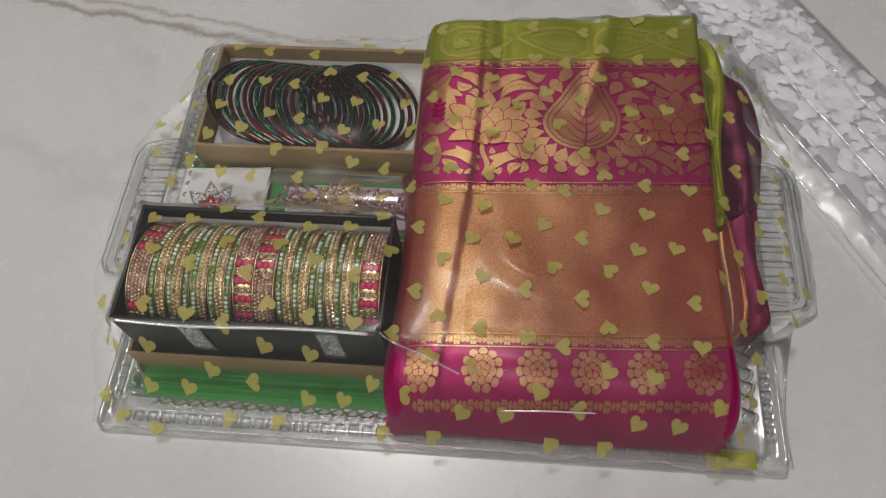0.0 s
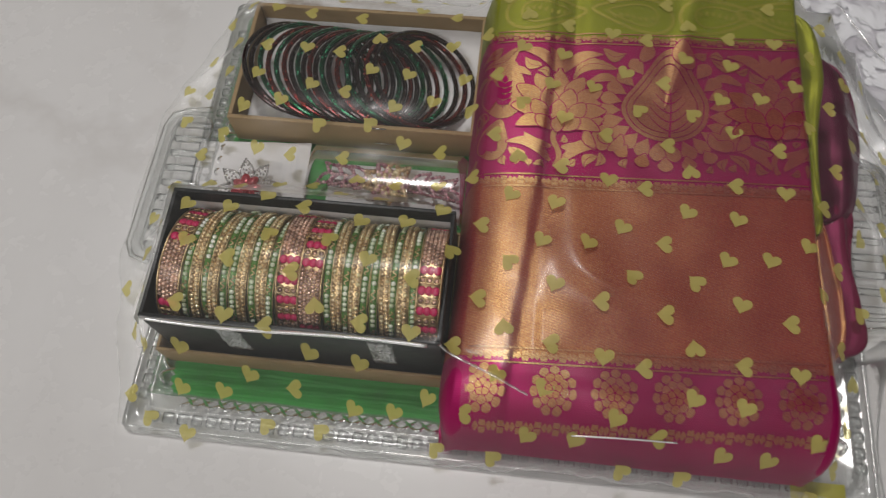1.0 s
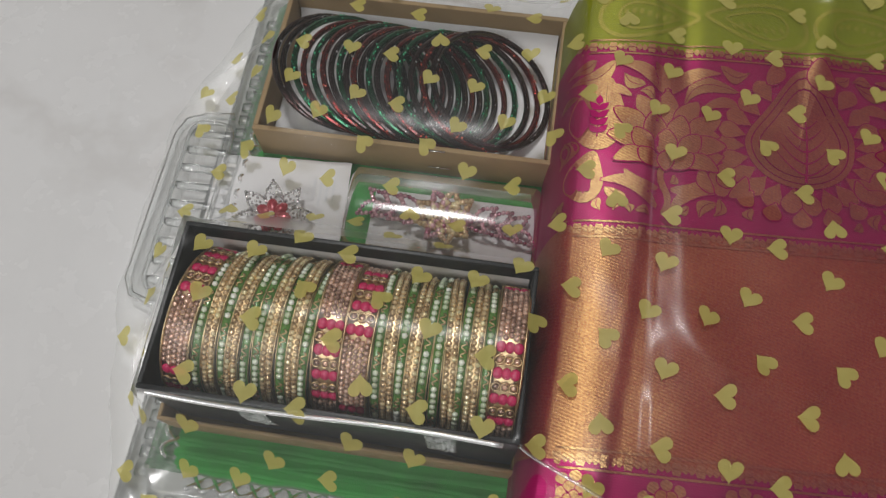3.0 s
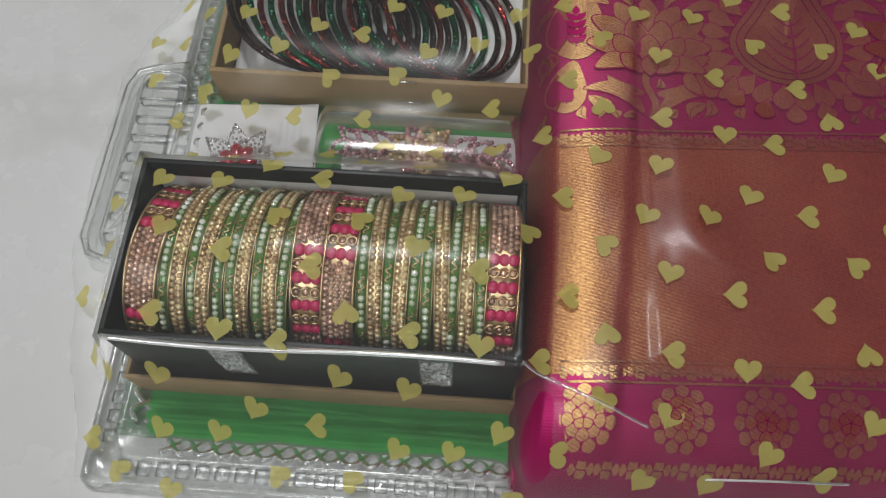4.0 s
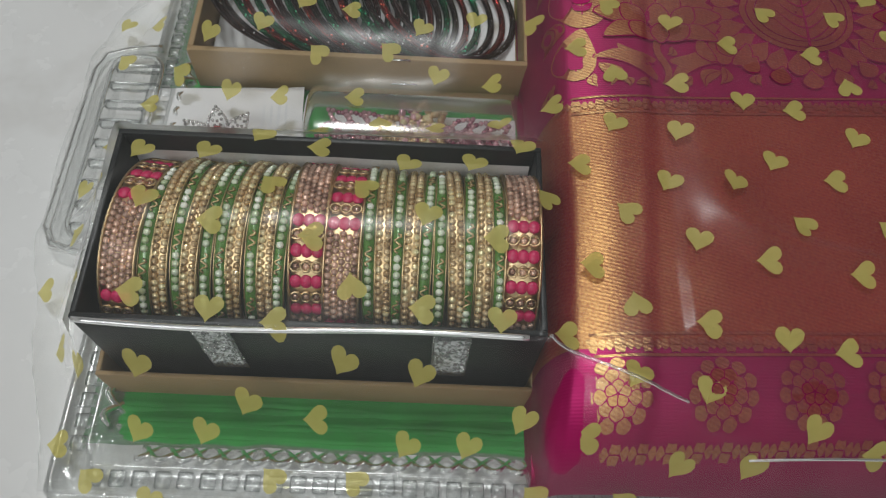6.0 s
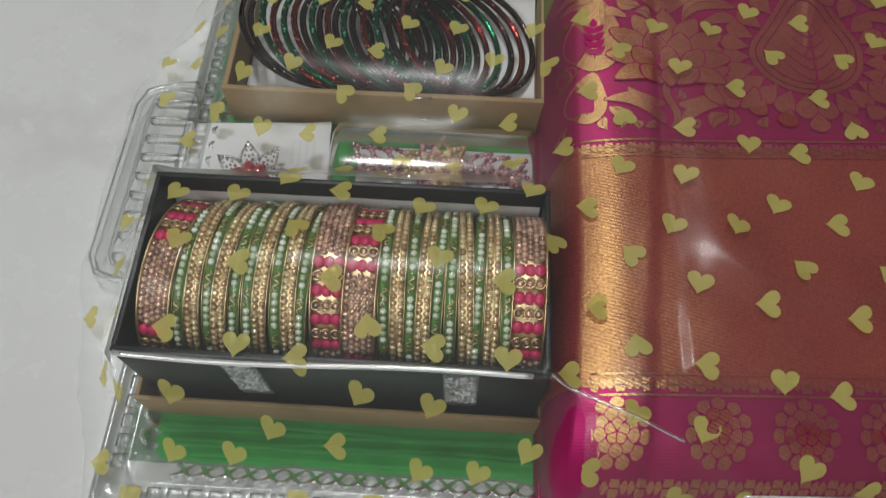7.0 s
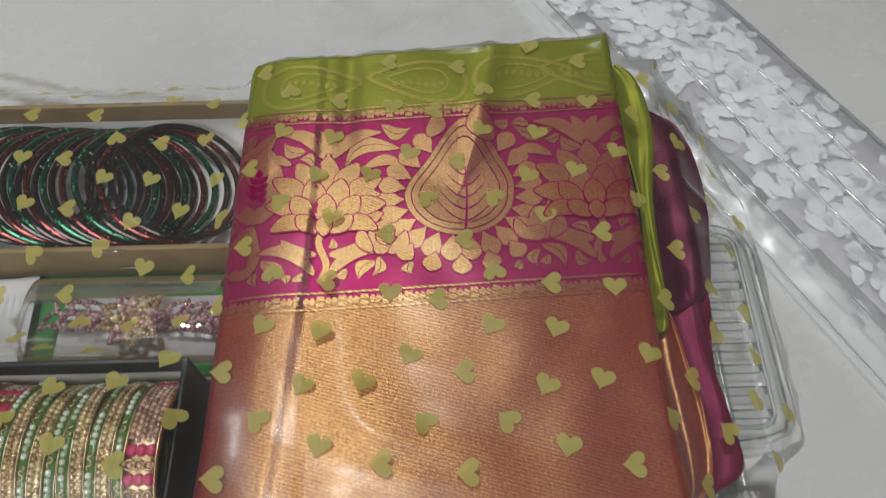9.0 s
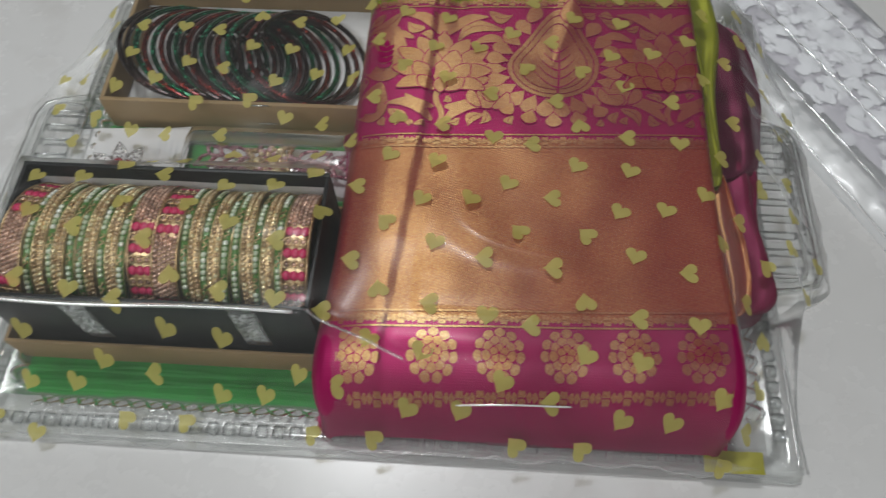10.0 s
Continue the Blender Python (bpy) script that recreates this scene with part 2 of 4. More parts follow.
GREY_INK = surface("grey_ink", (0.66, 0.66, 0.67), 0.7, vary=0.05)
PETAL_WHITE = petal_material()
PETAL_GREY = surface("grey_petal_print", (0.44, 0.41, 0.45), 0.5, scale=120, vary=0.12)
LAMP_METAL = surface("white_lamp_metal", (0.7, 0.7, 0.7), 0.4)

# ---- mesh helpers ----


def part(name, bm, material, parent=None, label="", smooth=True):
    mesh = bpy.data.meshes.new(name)
    bm.normal_update()
    bm.to_mesh(mesh)
    bm.free()
    mesh.materials.append(material)
    if smooth:
        mesh.polygons.foreach_set("use_smooth", [True] * len(mesh.polygons))
    ob = new(name, mesh)
    if parent:
        ob.parent = parent
    if label:
        tagged(ob, label)
    return ob


def grid_mesh(xs, ys, height):
    """A sheet over xs and ys whose height(x, y) is given; None leaves a gap."""
    bm = bmesh.new()
    rows = [[(lambda z: None if z is None else bm.verts.new((x, y, z)))(height(x, y)) for x in xs] for y in ys]
    for a, b in zip(rows, rows[1:]):
        for p, q, r, s in zip(a, a[1:], b[1:], b):
            if None not in (p, q, r, s):
                bm.faces.new((p, q, r, s))
    return bm


def slab(x0, x1, y0, y1, z0, z1, bevel=0.0008, segments=2):
    bm = bmesh.new()
    bmesh.ops.create_cube(bm, size=1, matrix=Matrix.Translation(((x0 + x1) / 2, (y0 + y1) / 2, (z0 + z1) / 2)) @ Matrix.Diagonal((x1 - x0, y1 - y0, z1 - z0, 1)))
    if bevel:
        bmesh.ops.bevel(bm, geom=bm.edges[:], offset=bevel, segments=segments, affect="EDGES", profile=0.5)
    return bm


def tube(bm, points, radius, sides=8, closed=False):
    """A round rod along points, into bm."""
    pts = [Vector(p) for p in points]
    rings = []
    for i, p in enumerate(pts):
        a = pts[i - 1] if i or closed else p
        b = pts[(i + 1) % len(pts)] if i < len(pts) - 1 or closed else p
        along = (b - a).normalized()
        side = along.cross(Vector((0, 0, 1)) if abs(along.z) < 0.9 else Vector((1, 0, 0))).normalized()
        up = side.cross(along)
        rings.append([bm.verts.new(p + radius * (math.cos(k) * side + math.sin(k) * up)) for k in (math.tau * j / sides for j in range(sides))])
    n = len(rings)
    for i in range(n if closed else n - 1):
        r, s = rings[i], rings[(i + 1) % n]
        for j in range(sides):
            bm.faces.new((r[j], r[(j + 1) % sides], s[(j + 1) % sides], s[j]))
    if not closed:
        bm.faces.new(rings[0][::-1]), bm.faces.new(rings[-1])
    return bm


def ball(bm, place, radius, squash=(1, 1, 1), turn=None, level=1):
    m = Matrix.Translation(place) @ (turn.to_4x4() if turn else Matrix()) @ Matrix.Diagonal((*[radius * s for s in squash], 1))
    bmesh.ops.create_icosphere(bm, subdivisions=level, radius=1, matrix=m)


def thing(name, label, category, place=(0, 0, 0), group="", kind=""):
    ob = new(name)
    ob.empty_display_size = 0.01
    ob.matrix_world = Matrix.Translation(place)
    return tagged(ob, label, category, group, kind)


def smooth(a, b, v):
    v = min(1.0, max(0.0, (v - a) / (b - a)))
    return v * v * (3 - 2 * v)


def wob(x, y, scale, seed=0.0):
    return noise.noise((x * scale, y * scale, seed))


# ---- the room ----
FLOOR = 0.0135


def room():
    half, high = 2.4, 2.6
    part("floor", slab(-half, half, -half, half, -0.05, FLOOR, 0), MARBLE, smooth=False)
    tagged(bpy.data.objects["floor"], "polished white marble floor with soft grey clouds and a brown vein", "floor", kind="structure")
    part("ceiling", slab(-half - 0.1, half + 0.1, -half - 0.1, half + 0.1, high, high + 0.1, 0), CEILING, smooth=False)
    tagged(bpy.data.objects["ceiling"], "unseen ceiling kept dark so the gold reflects little", "ceiling", kind="structure")
    # Unseen walls, added to close the room and bounce fill light.
    for name, box in (("wall_north", (-half - 0.1, half + 0.1, half, half + 0.1)), ("wall_south", (-half - 0.1, half + 0.1, -half - 0.1, -half)),
                      ("wall_east", (half, half + 0.1, -half, half)), ("wall_west", (-half - 0.1, -half, -half, half))):
        tagged(part(name, slab(*box, -0.05, high, 0), PLASTER, smooth=False), "unseen pale wall added to bounce light", "wall", kind="structure")
    for x, y, size, watts, colour in LAMPS:
        unseen_lamp(x, y, size, watts, colour)
        bm = bmesh.new()
        bmesh.ops.create_cone(bm, cap_ends=True, segments=40, radius1=size / 2 + 0.02, radius2=size / 2 + 0.01, depth=0.012, matrix=Matrix.Translation((x, y, 2.594)))
        tagged(part("unseen_lamp", bm, LAMP_METAL), "unseen round white lamp added at the ceiling", "lamp")


room()

# ---- the tray ----
TRAY_Y = 0.305
RIM = 0.022


def rounded_rect(x0, x1, y0, y1, r, n=6):
    pts = []
    for cx, cy, a in ((x1 - r, y1 - r, 0), (x0 + r, y1 - r, 90), (x0 + r, y0 + r, 180), (x1 - r, y0 + r, 270)):
        pts += [(cx + r * math.cos(radians(a + 90 * k / n)), cy + r * math.sin(radians(a + 90 * k / n))) for k in range(n + 1)]
    return pts


def tray():
    top = thing("serving_tray", "clear plastic serving tray with embossed rim and ladder handles", "tray", (0, TRAY_Y / 2, FLOOR))
    m = Matrix.Translation((0, -TRAY_Y / 2, -FLOOR))
    # the dish: a lofted shell from the outer lip over the flat rim down to the bottom
    bm = bmesh.new()
    loops = []
    for inset, z, r in ((-0.0012, FLOOR + 0.0008, 0.005), (-0.0008, FLOOR + 0.0022, 0.005), (0.0, FLOOR + 0.0026, 0.005), (0.0, 0.0205, 0.005), (0.0012, RIM, 0.005), (0.0030, RIM, 0.005),
                        (0.0040, RIM - 0.002, 0.005), (0.0112, RIM - 0.002, 0.006), (0.0120, RIM, 0.007), (0.0135, RIM, 0.008), (0.0215, FLOOR + 0.0020, 0.010), (0.034, FLOOR + 0.0008, 0.012)):
        loops.append([bm.verts.new((x, y, z)) for x, y in rounded_rect(-0.2065 + inset, 0.2065 - inset, inset - 0.0005, TRAY_Y - inset, r)])
    for a, b in zip(loops, loops[1:]):
        for i in range(len(a)):
            bm.faces.new((a[i], a[(i + 1) % len(a)], b[(i + 1) % len(a)], b[i]))
    bm.faces.new(loops[-1])
    bmesh.ops.transform(bm, matrix=m, verts=bm.verts[:])
    part("dish", bm, TRAY_PLASTIC, top)
    # the handles, open ladders of round bars
    for side in (-1, 1):
        bm = bmesh.new()
        outline = [(side * x, y, RIM) for x, y in ((0.203, 0.097), (0.218, 0.099), (0.228, 0.102), (0.2325, 0.110), (0.232, 0.152), (0.2315, 0.196), (0.228, 0.206), (0.218, 0.210), (0.203, 0.212))]
        tube(bm, outline, 0.0022, 8)
        inner = [(side * x, y, RIM + 0.0005) for x, y in rounded_rect(0.2005, 0.2245, 0.105, 0.206, 0.008, 4)]
        tube(bm, inner, 0.0013, 6, True)
        flat = [bm.verts.new((side * x, y, RIM - 0.001)) for x, y in rounded_rect(0.2005, 0.2245, 0.105, 0.206, 0.008, 4)]
        edge = [bm.verts.new((side * x, y, RIM - 0.001)) for x, y in rounded_rect(0.199, 0.2315, 0.099, 0.211, 0.010, 4)]
        for i in range(len(flat)):
            bm.faces.new((flat[i], flat[(i + 1) % len(flat)], edge[(i + 1) % len(flat)], edge[i]))
        bmesh.ops.transform(bm, matrix=m, verts=bm.verts[:])
        handle = part("handle", bm, HANDLE_PLASTIC, top)
        for k in range(9):
            y = 0.1115 + k * 0.0110
            part("rung", slab(*sorted((side * 0.2005, side * 0.2235)), y - 0.0022 - TRAY_Y / 2, y + 0.0022 - TRAY_Y / 2, RIM - 0.003 - FLOOR, RIM + 0.001 - FLOOR, 0.0012), HANDLE_PLASTIC, handle)
    # scrollwork pressed into the inner wall
    for side in range(3):
        bm = bmesh.new()
        length = 0.35 if side == 0 else 0.25
        n = int(length / 0.0016)
        for phase in (0, math.pi):
            pts = []
            for i in range(n + 1):
                s = i / n * length - length / 2
                wave = 0.5 + 0.42 * math.sin(s * math.tau / 0.018 + phase)
                inset = 0.0140 + 0.0075 * wave
                z = RIM + 0.0008 - 0.0100 * wave - FLOOR
                pts.append((s, inset - TRAY_Y / 2, z) if side == 0 else ((-1) ** side * (0.205 - inset), s, z))
            tube(bm, pts, 0.0013, 6)
        part("scroll_relief", bm, TRAY_PLASTIC, top)
    # square studs along the rim
    proto = None
    for k in range(46):
        for where in ("front", "west", "east"):
            if where != "front" and k > 31:
                continue
            x, y = (-0.1885 + k * 0.0083, 0.0076) if where == "front" else ((-1 if where == "west" else 1) * 0.1974, 0.020 + k * 0.0083)
            if proto is None:
                proto = part("stud", slab(-0.0028, 0.0028, -0.0030, 0.0030, -0.0015, 0.0015, 0.0005, 1), HANDLE_PLASTIC, top)
                ob = proto
            else:
                ob = new("stud", proto.data)
                ob.parent = top
            ob.matrix_basis = pose(x, y - TRAY_Y / 2, RIM - 0.0012 - FLOOR, 0, 0, 0 if where == "front" else 90)


tray()


def green_cloth():
    top = thing("folded_cloth", "bright green folded cotton cloth in layers lying in the tray", "cloth", (-0.1, 0.16, FLOOR + 0.0015))
    for k in range(6):
        front, z = 0.0215 + (0, 0.0018, 0.0062, 0.0078, 0.0120, 0.0133)[k], 0.0152 + 0.0002 * k
        xs = np.linspace(-0.1995 + 0.001 * k, 0.0, 70)
        ys = np.concatenate([np.linspace(0, 0.006, 7), np.linspace(0.012, 0.275 - 0.002 * k, 40)])

        def height(x, d, z=z, k=k):
            edge = min(d, x + 0.1995 - 0.001 * k) / 0.004
            fold = 1 - (1 - min(1, max(0, edge))) ** 2
            return z - 0.0020 + 0.0022 * math.sqrt(max(0, fold)) + 0.0011 * math.exp(-((d - 0.0018) / 0.0014) ** 2) + 0.0004 * wob(x, d, 60, k)

        bm = grid_mesh(xs, ys, height)
        for v in bm.verts:
            v.co.y += front + 0.0016 * wob(v.co.x, 0, 28, k * 3.1) + 0.0007 * wob(v.co.x, 0, 90, k * 1.7)
            v.co -= Vector((-0.1, 0.16, FLOOR + 0.0015))
        part("layer", bm, GREEN_CLOTH, top)


green_cloth()


def open_box(name, label, x0, x1, y0, y1, z0, z1, wall, material, lining=None):
    """A lidless box of board: a bottom and four walls, lined with paper."""
    c = Vector(((x0 + x1) / 2, (y0 + y1) / 2, z0))
    top = thing(name, label, "box", c)
    dx, dy, h = (x1 - x0) / 2, (y1 - y0) / 2, z1 - z0
    part("bottom", slab(-dx + wall, dx - wall, -dy + wall, dy - wall, 0, 0.0015, 0.0003, 1), material, top)
    for box in ((-dx, dx, -dy, -dy + wall), (-dx, dx, dy - wall, dy), (-dx, -dx + wall, -dy + wall, dy - wall), (dx - wall, dx, -dy + wall, dy - wall)):
        part("wall", slab(*box, 0, h, 0.0005, 2), material, top)
    if lining:
        xs, ys = np.linspace(-dx + wall + 0.001, dx - wall - 0.001, 30), np.linspace(-dy + wall + 0.0005, dy - wall - 0.0005, 20)
        lift = lining

        def height(x, y):
            up = max(0.0, (y - (dy - wall - 0.010)) / 0.010)
            return 0.003 + lift * up * up + 0.0006 * wob(x, y, 50)

        part("paper_lining", grid_mesh(xs, ys, height), PAPER, top, "white paper lining")
    return top


lower = open_box("brown_box", "brown cardboard box bottom under the black bangle box on green cloth", -0.1905, -0.0265, 0.0415, 0.130, 0.0158, 0.0378, 0.0018, CARDBOARD)
black = open_box("black_bangle_box", "open black cardboard box with white lining holding upright bangles", -0.1855, -0.0285, 0.0475, 0.123, 0.0187, 0.0795, 0.0022, BLACK_BOARD, 0.054)
upper = open_box("glass_bangle_box", "open brown cardboard box with white paper holding glass bangles", -0.1835, -0.0255, 0.1945, 0.2885, 0.0168, 0.0425, 0.0028, CARDBOARD, 0.012)


def crinkle_material():
    """Wrinkled middle of a tape strip: silver for its glints, broken by clear flecks."""
    n = Nodes("crinkle_glints")
    n.bsdf.inputs["Base Color"].default_value = (0.9, 0.92, 0.91, 1)
    n.bsdf.inputs["Metallic"].default_value = 0.45
    n.bsdf.inputs["Roughness"].default_value = 0.2
    n.bump(n.noise(700.0, 3), 0.8, 0.001)
    see = n.add("ShaderNodeBsdfTransparent")
    fleck = n.math("MULTIPLY_ADD", n.noise(620.0, 3), 8.0, -3.5)
    both = n.add("ShaderNodeMixShader")
    n.link(n.math("MINIMUM", n.math("MAXIMUM", fleck, 0.05), 0.9), both.inputs[0])
    n.link(see.outputs[0], both.inputs[1])
    n.link(n.bsdf.outputs[0], both.inputs[2])
    n.link(both.outputs[0], n.out.inputs["Surface"])
    return n.mat


def tapes():
    flecked = crinkle_material()
    for x in (-0.1405, -0.060):
        def height(u, v):
            return 0.0006 + (0.0016 * abs(wob(u, v, 620, x)) + 0.0008 * wob(u, v, 260, 2)) * smooth(-0.038, -0.034, v) * smooth(-0.002, -0.006, v)
        bm = grid_mesh(np.linspace(-0.0065, 0.0065, 24), np.linspace(-0.042, 0.0, 60), height)
        ob = part("tape_strip", bm, POUCH_TAPE, smooth=False)
        ob.matrix_world = pose(x, 0.0474, 0.0785, 90, 0, 0)
        bm = grid_mesh(np.linspace(-0.0056, 0.0056, 24), np.linspace(-0.0370, -0.0035, 60), lambda u, v: height(u, v) + 0.0003)
        part("crinkle", bm, flecked, ob, "wrinkled middle with silver for its glints", smooth=False)
        tagged(ob, "crinkled shiny clear tape stuck on the black box", "tape", "tapes")


def box_cover():
    pts = [(-0.076 + 0.148 * k / 40, -0.0009 * math.sin(k * 0.16), 0.0016 - 0.0018 * math.sin(math.pi * k / 40)) for k in range(41)]
    ob = part("plastic_edge", tube(bmesh.new(), pts, 0.0011, 8), EDGE_PLASTIC)
    ob.matrix_world = Matrix.Translation((-0.107, 0.0462, 0.0797))
    tagged(ob, "rolled clear plastic edge, milky white for its glint, along the black box front", "plastic edge")


# Milky white puts the glint of the rolled edge into its colour.
EDGE_PLASTIC = clear("rolled_plastic_edge", haze=0.8, haze_colour=(0.9, 0.9, 0.9), gloss=0.15, ior=2.4)
STREAK = clear("sleeve_streak", haze=0.3, haze_colour=(0.9, 0.9, 0.9), gloss=0.2, ior=2.2)
WELD = surface("grey_weld", (0.22, 0.22, 0.24), 0.35, scale=60, fine=400, vary=0.3)
TUCK = clear("tucked_film", haze=0.13, haze_colour=(0.85, 0.87, 0.84), gloss=0.08, relief=0.6, relief_scale=140, ior=1.5, broad=0.3, share=0.6)
CREASE = clear("pinched_film", haze=0.04, haze_colour=(0.9, 0.9, 0.9), gloss=0.18, ior=2.1)
POUCH_TAPE = clear("crinkled_tape", haze=0.12, haze_colour=(0.8, 0.82, 0.82), gloss=0.10, relief=1.0, relief_scale=500, ior=3.2)
tapes()
box_cover()


def staples():
    for x, y, z in ((-0.084, 0.1938, 0.027), (-0.087, 0.1945, 0.0428)):
        bm = tube(bmesh.new(), [(-0.006, 0, -0.001), (-0.006, -0.0006, 0), (0.006, -0.0006, 0.0002), (0.006, 0, -0.001)], 0.0005, 6)
        ob = part("staple", bm, SILVER)
        ob.matrix_world = pose(x, y, z)
        tagged(ob, "thin shiny wire staple in the brown box wall", "staple", "staples")


staples()

# ---- bangles in the black box ----
BANGLE_R = 0.0335


def band(width, r_in, r_out, bulge=0.0, seg=72):
    """A ring round the x axis with a rounded outside."""
    bm = bmesh.new()
    prof = [(-width / 2, r_in), (-width / 2, r_out - bulge), (-width / 4, r_out - bulge * 0.25), (0, r_out), (width / 4, r_out - bulge * 0.25), (width / 2, r_out - bulge), (width / 2, r_in)]
    rings = [[bm.verts.new((x, r * math.cos(a), r * math.sin(a))) for x, r in prof] for a in (math.tau * k / seg for k in range(seg))]
    for i in range(seg):
        r, s = rings[i], rings[(i + 1) % seg]
        for j in range(len(prof)):
            bm.faces.new((r[j], s[j], s[(j + 1) % len(prof)], r[(j + 1) % len(prof)]))
    return bm


def beads(spots, radius, squash=(0.6, 1, 1), level=1):
    """Small stones set on a ring round the x axis; spots are (x, angle, radius of the ring)."""
    unit = bmesh.new()
    bmesh.ops.create_icosphere(unit, subdivisions=level, radius=1)
    verts = [v.co.copy() for v in unit.verts]
    faces = [[v.index for v in f.verts] for f in unit.faces]
    unit.free()
    bm = bmesh.new()
    for x, a, r in spots:
        c, s = math.cos(a), math.sin(a)
        made = []
        for v in verts:
            rad, tan, ax = r + v.z * radius * squash[0], v.y * radius * squash[1], x + v.x * radius * squash[2]
            made.append(bm.verts.new((ax, rad * c - tan * s, rad * s + tan * c)))
        for f in faces:
            bm.faces.new([made[i] for i in f])
    return bm


def rope(bm, x, r, radius, turns=110):
    """A beaded wire round the edge of a bangle."""
    n = turns * 2
    pts = [(x, (r + (k % 2) * radius * 0.7) * math.cos(math.tau * k / n), (r + (k % 2) * radius * 0.7) * math.sin(math.tau * k / n)) for k in range(n)]
    return tube(bm, pts, radius, 4, True)


def gold_bangle(width):
    top = thing("gold_bangle", "thin gold bangle set with rows of champagne rhinestones", "bangle", group="bangles in the black box")
    part("band", band(width, BANGLE_R - 0.0025, BANGLE_R - 0.0006, 0.0004), GOLD, top)
    edge = bmesh.new()
    for x in (-width / 2, width / 2):
        rope(edge, x, BANGLE_R - 0.0004, 0.00042)
    part("beaded_edge", edge, GOLD, top)
    rows = 2
    spots = [(-width / 4 + j * width / 2, math.tau * (k + 0.5 * j) / 84, BANGLE_R - 0.0002) for j in range(rows) for k in range(84)]
    part("rhinestones", beads(spots, 0.00134, (0.9, 1, 1)), STONE, top, "sparkling champagne stones")
    return top


def green_bangle(width):
    top = thing("green_bangle", "thin green enamel bangle with white pearls and gold squiggles", "bangle", group="bangles in the black box")
    part("band", band(width, BANGLE_R - 0.003, BANGLE_R - 0.0003, 0.0009), GREEN_ENAMEL, top)
    rim = bmesh.new()
    for x in (-width / 2, width / 2):
        tube(rim, [(x, (BANGLE_R - 0.001) * math.cos(math.tau * k / 60), (BANGLE_R - 0.001) * math.sin(math.tau * k / 60)) for k in range(60)], 0.0003, 4, True)
    part("gold_edge", rim, GOLD, top)
    spots, squiggles = [], bmesh.new()
    for g in range(9):
        a0 = math.tau * g / 9
        spots += [(0, a0 + 0.085 * k, BANGLE_R - 0.0002) for k in range(5)]
        pts = []
        for k in range(15):
            a = a0 + 0.44 + 0.2 * k / 14
            pts.append((0.0011 * math.sin(k * 0.9), (BANGLE_R - 0.0001) * math.cos(a), (BANGLE_R - 0.0001) * math.sin(a)))
        tube(squiggles, pts, 0.0004, 4)
    part("pearls", beads(spots, 0.00145, (0.7, 1, 1)), PEARL, top, "round white pearls")
    part("squiggles", squiggles, GOLD, top, "gold squiggle inlay")
    return top


def wide_bangle(width):
    top = thing("wide_bangle", "broad gold bangle with pink beads and champagne rhinestones", "bangle", group="bangles in the black box")
    part("band", band(width, BANGLE_R - 0.003, BANGLE_R - 0.0008, 0.0003, 90), GOLD, top)
    edge = bmesh.new()
    for x in (-width / 2, width / 2):
        rope(edge, x, BANGLE_R - 0.0002, 0.0006, 90)
    part("beaded_edge", edge, GOLD, top)
    stones, pinks, rings = [], [], bmesh.new()
    step = math.radians(9.2)
    for g in range(3):
        a0 = math.tau * g / 3
        for row in range(7):
            a = a0 + (row + 0.5) * step
            for j in range(3):
                x = (j - 1) * width * 0.3
                if row % 2 == 0:
                    pinks.append((x, a, BANGLE_R - 0.0006))
                else:
                    c, s = math.cos(a), math.sin(a)
                    pts = []
                    for k in range(10):
                        u, v = 0.0018 * math.cos(math.tau * k / 10), 0.0018 * math.sin(math.tau * k / 10)
                        pts.append((x + u, (BANGLE_R + 0.0004) * c - v * s, (BANGLE_R + 0.0004) * s + v * c))
                    tube(rings, pts, 0.0005, 4, True)
                    stones.append((x, a, BANGLE_R - 0.0004))
        rest = math.tau / 3 - 7 * step
        n = 13
        for k in range(n):
            for j in range(5):
                stones.append(((j - 2) * width * 0.185, a0 + 7 * step + rest * (k + 0.5 + 0.5 * (j % 2)) / (n + 0.5), BANGLE_R - 0.0003))
    part("pink_beads", beads(pinks, 0.00235, (0.55, 1.05, 0.95), 2), PINK_BEAD, top, "hot pink round beads")
    part("ring_settings", rings, GOLD, top)
    part("rhinestones", beads(stones, 0.00136, (0.9, 1, 1)), MAUVE_GOLD_STONE, top, "sparkling champagne stones")
    return top


def bangle_row():
    order = "W g o g o g g o g o g W W g o g o g g o g o g W".split()
    widths = {"W": 0.0128, "o": 0.0060, "g": 0.0046}
    kinds = {"W": wide_bangle(0.0118), "o": gold_bangle(0.0052), "g": green_bangle(0.0042)}
    total = sum(widths[k] for k in order)
    span = 0.1455
    x = -0.1765
    # the turn of each broad bangle, from the front upwards
    turns, used = iter((21, 92, 36, 88)), set()
    rng = random.Random(4)
    for k in order:
        w = widths[k] * span / total
        lean = -5 + 7 * (x + 0.1765) / span + rng.uniform(-2.2, 2.2)
        spin = next(turns) if k == "W" else rng.uniform(0, 360)
        m = pose(x + w / 2, 0.0855 + rng.uniform(-0.0011, 0.0011), 0.0187 + 0.0035 + BANGLE_R, 0, 0, lean) @ pose(0, 0, 0, spin)
        if k in used:
            copy_thing(kinds[k], m)
        else:
            kinds[k].matrix_basis = m
            used.add(k)
        x += w


bangle_row()


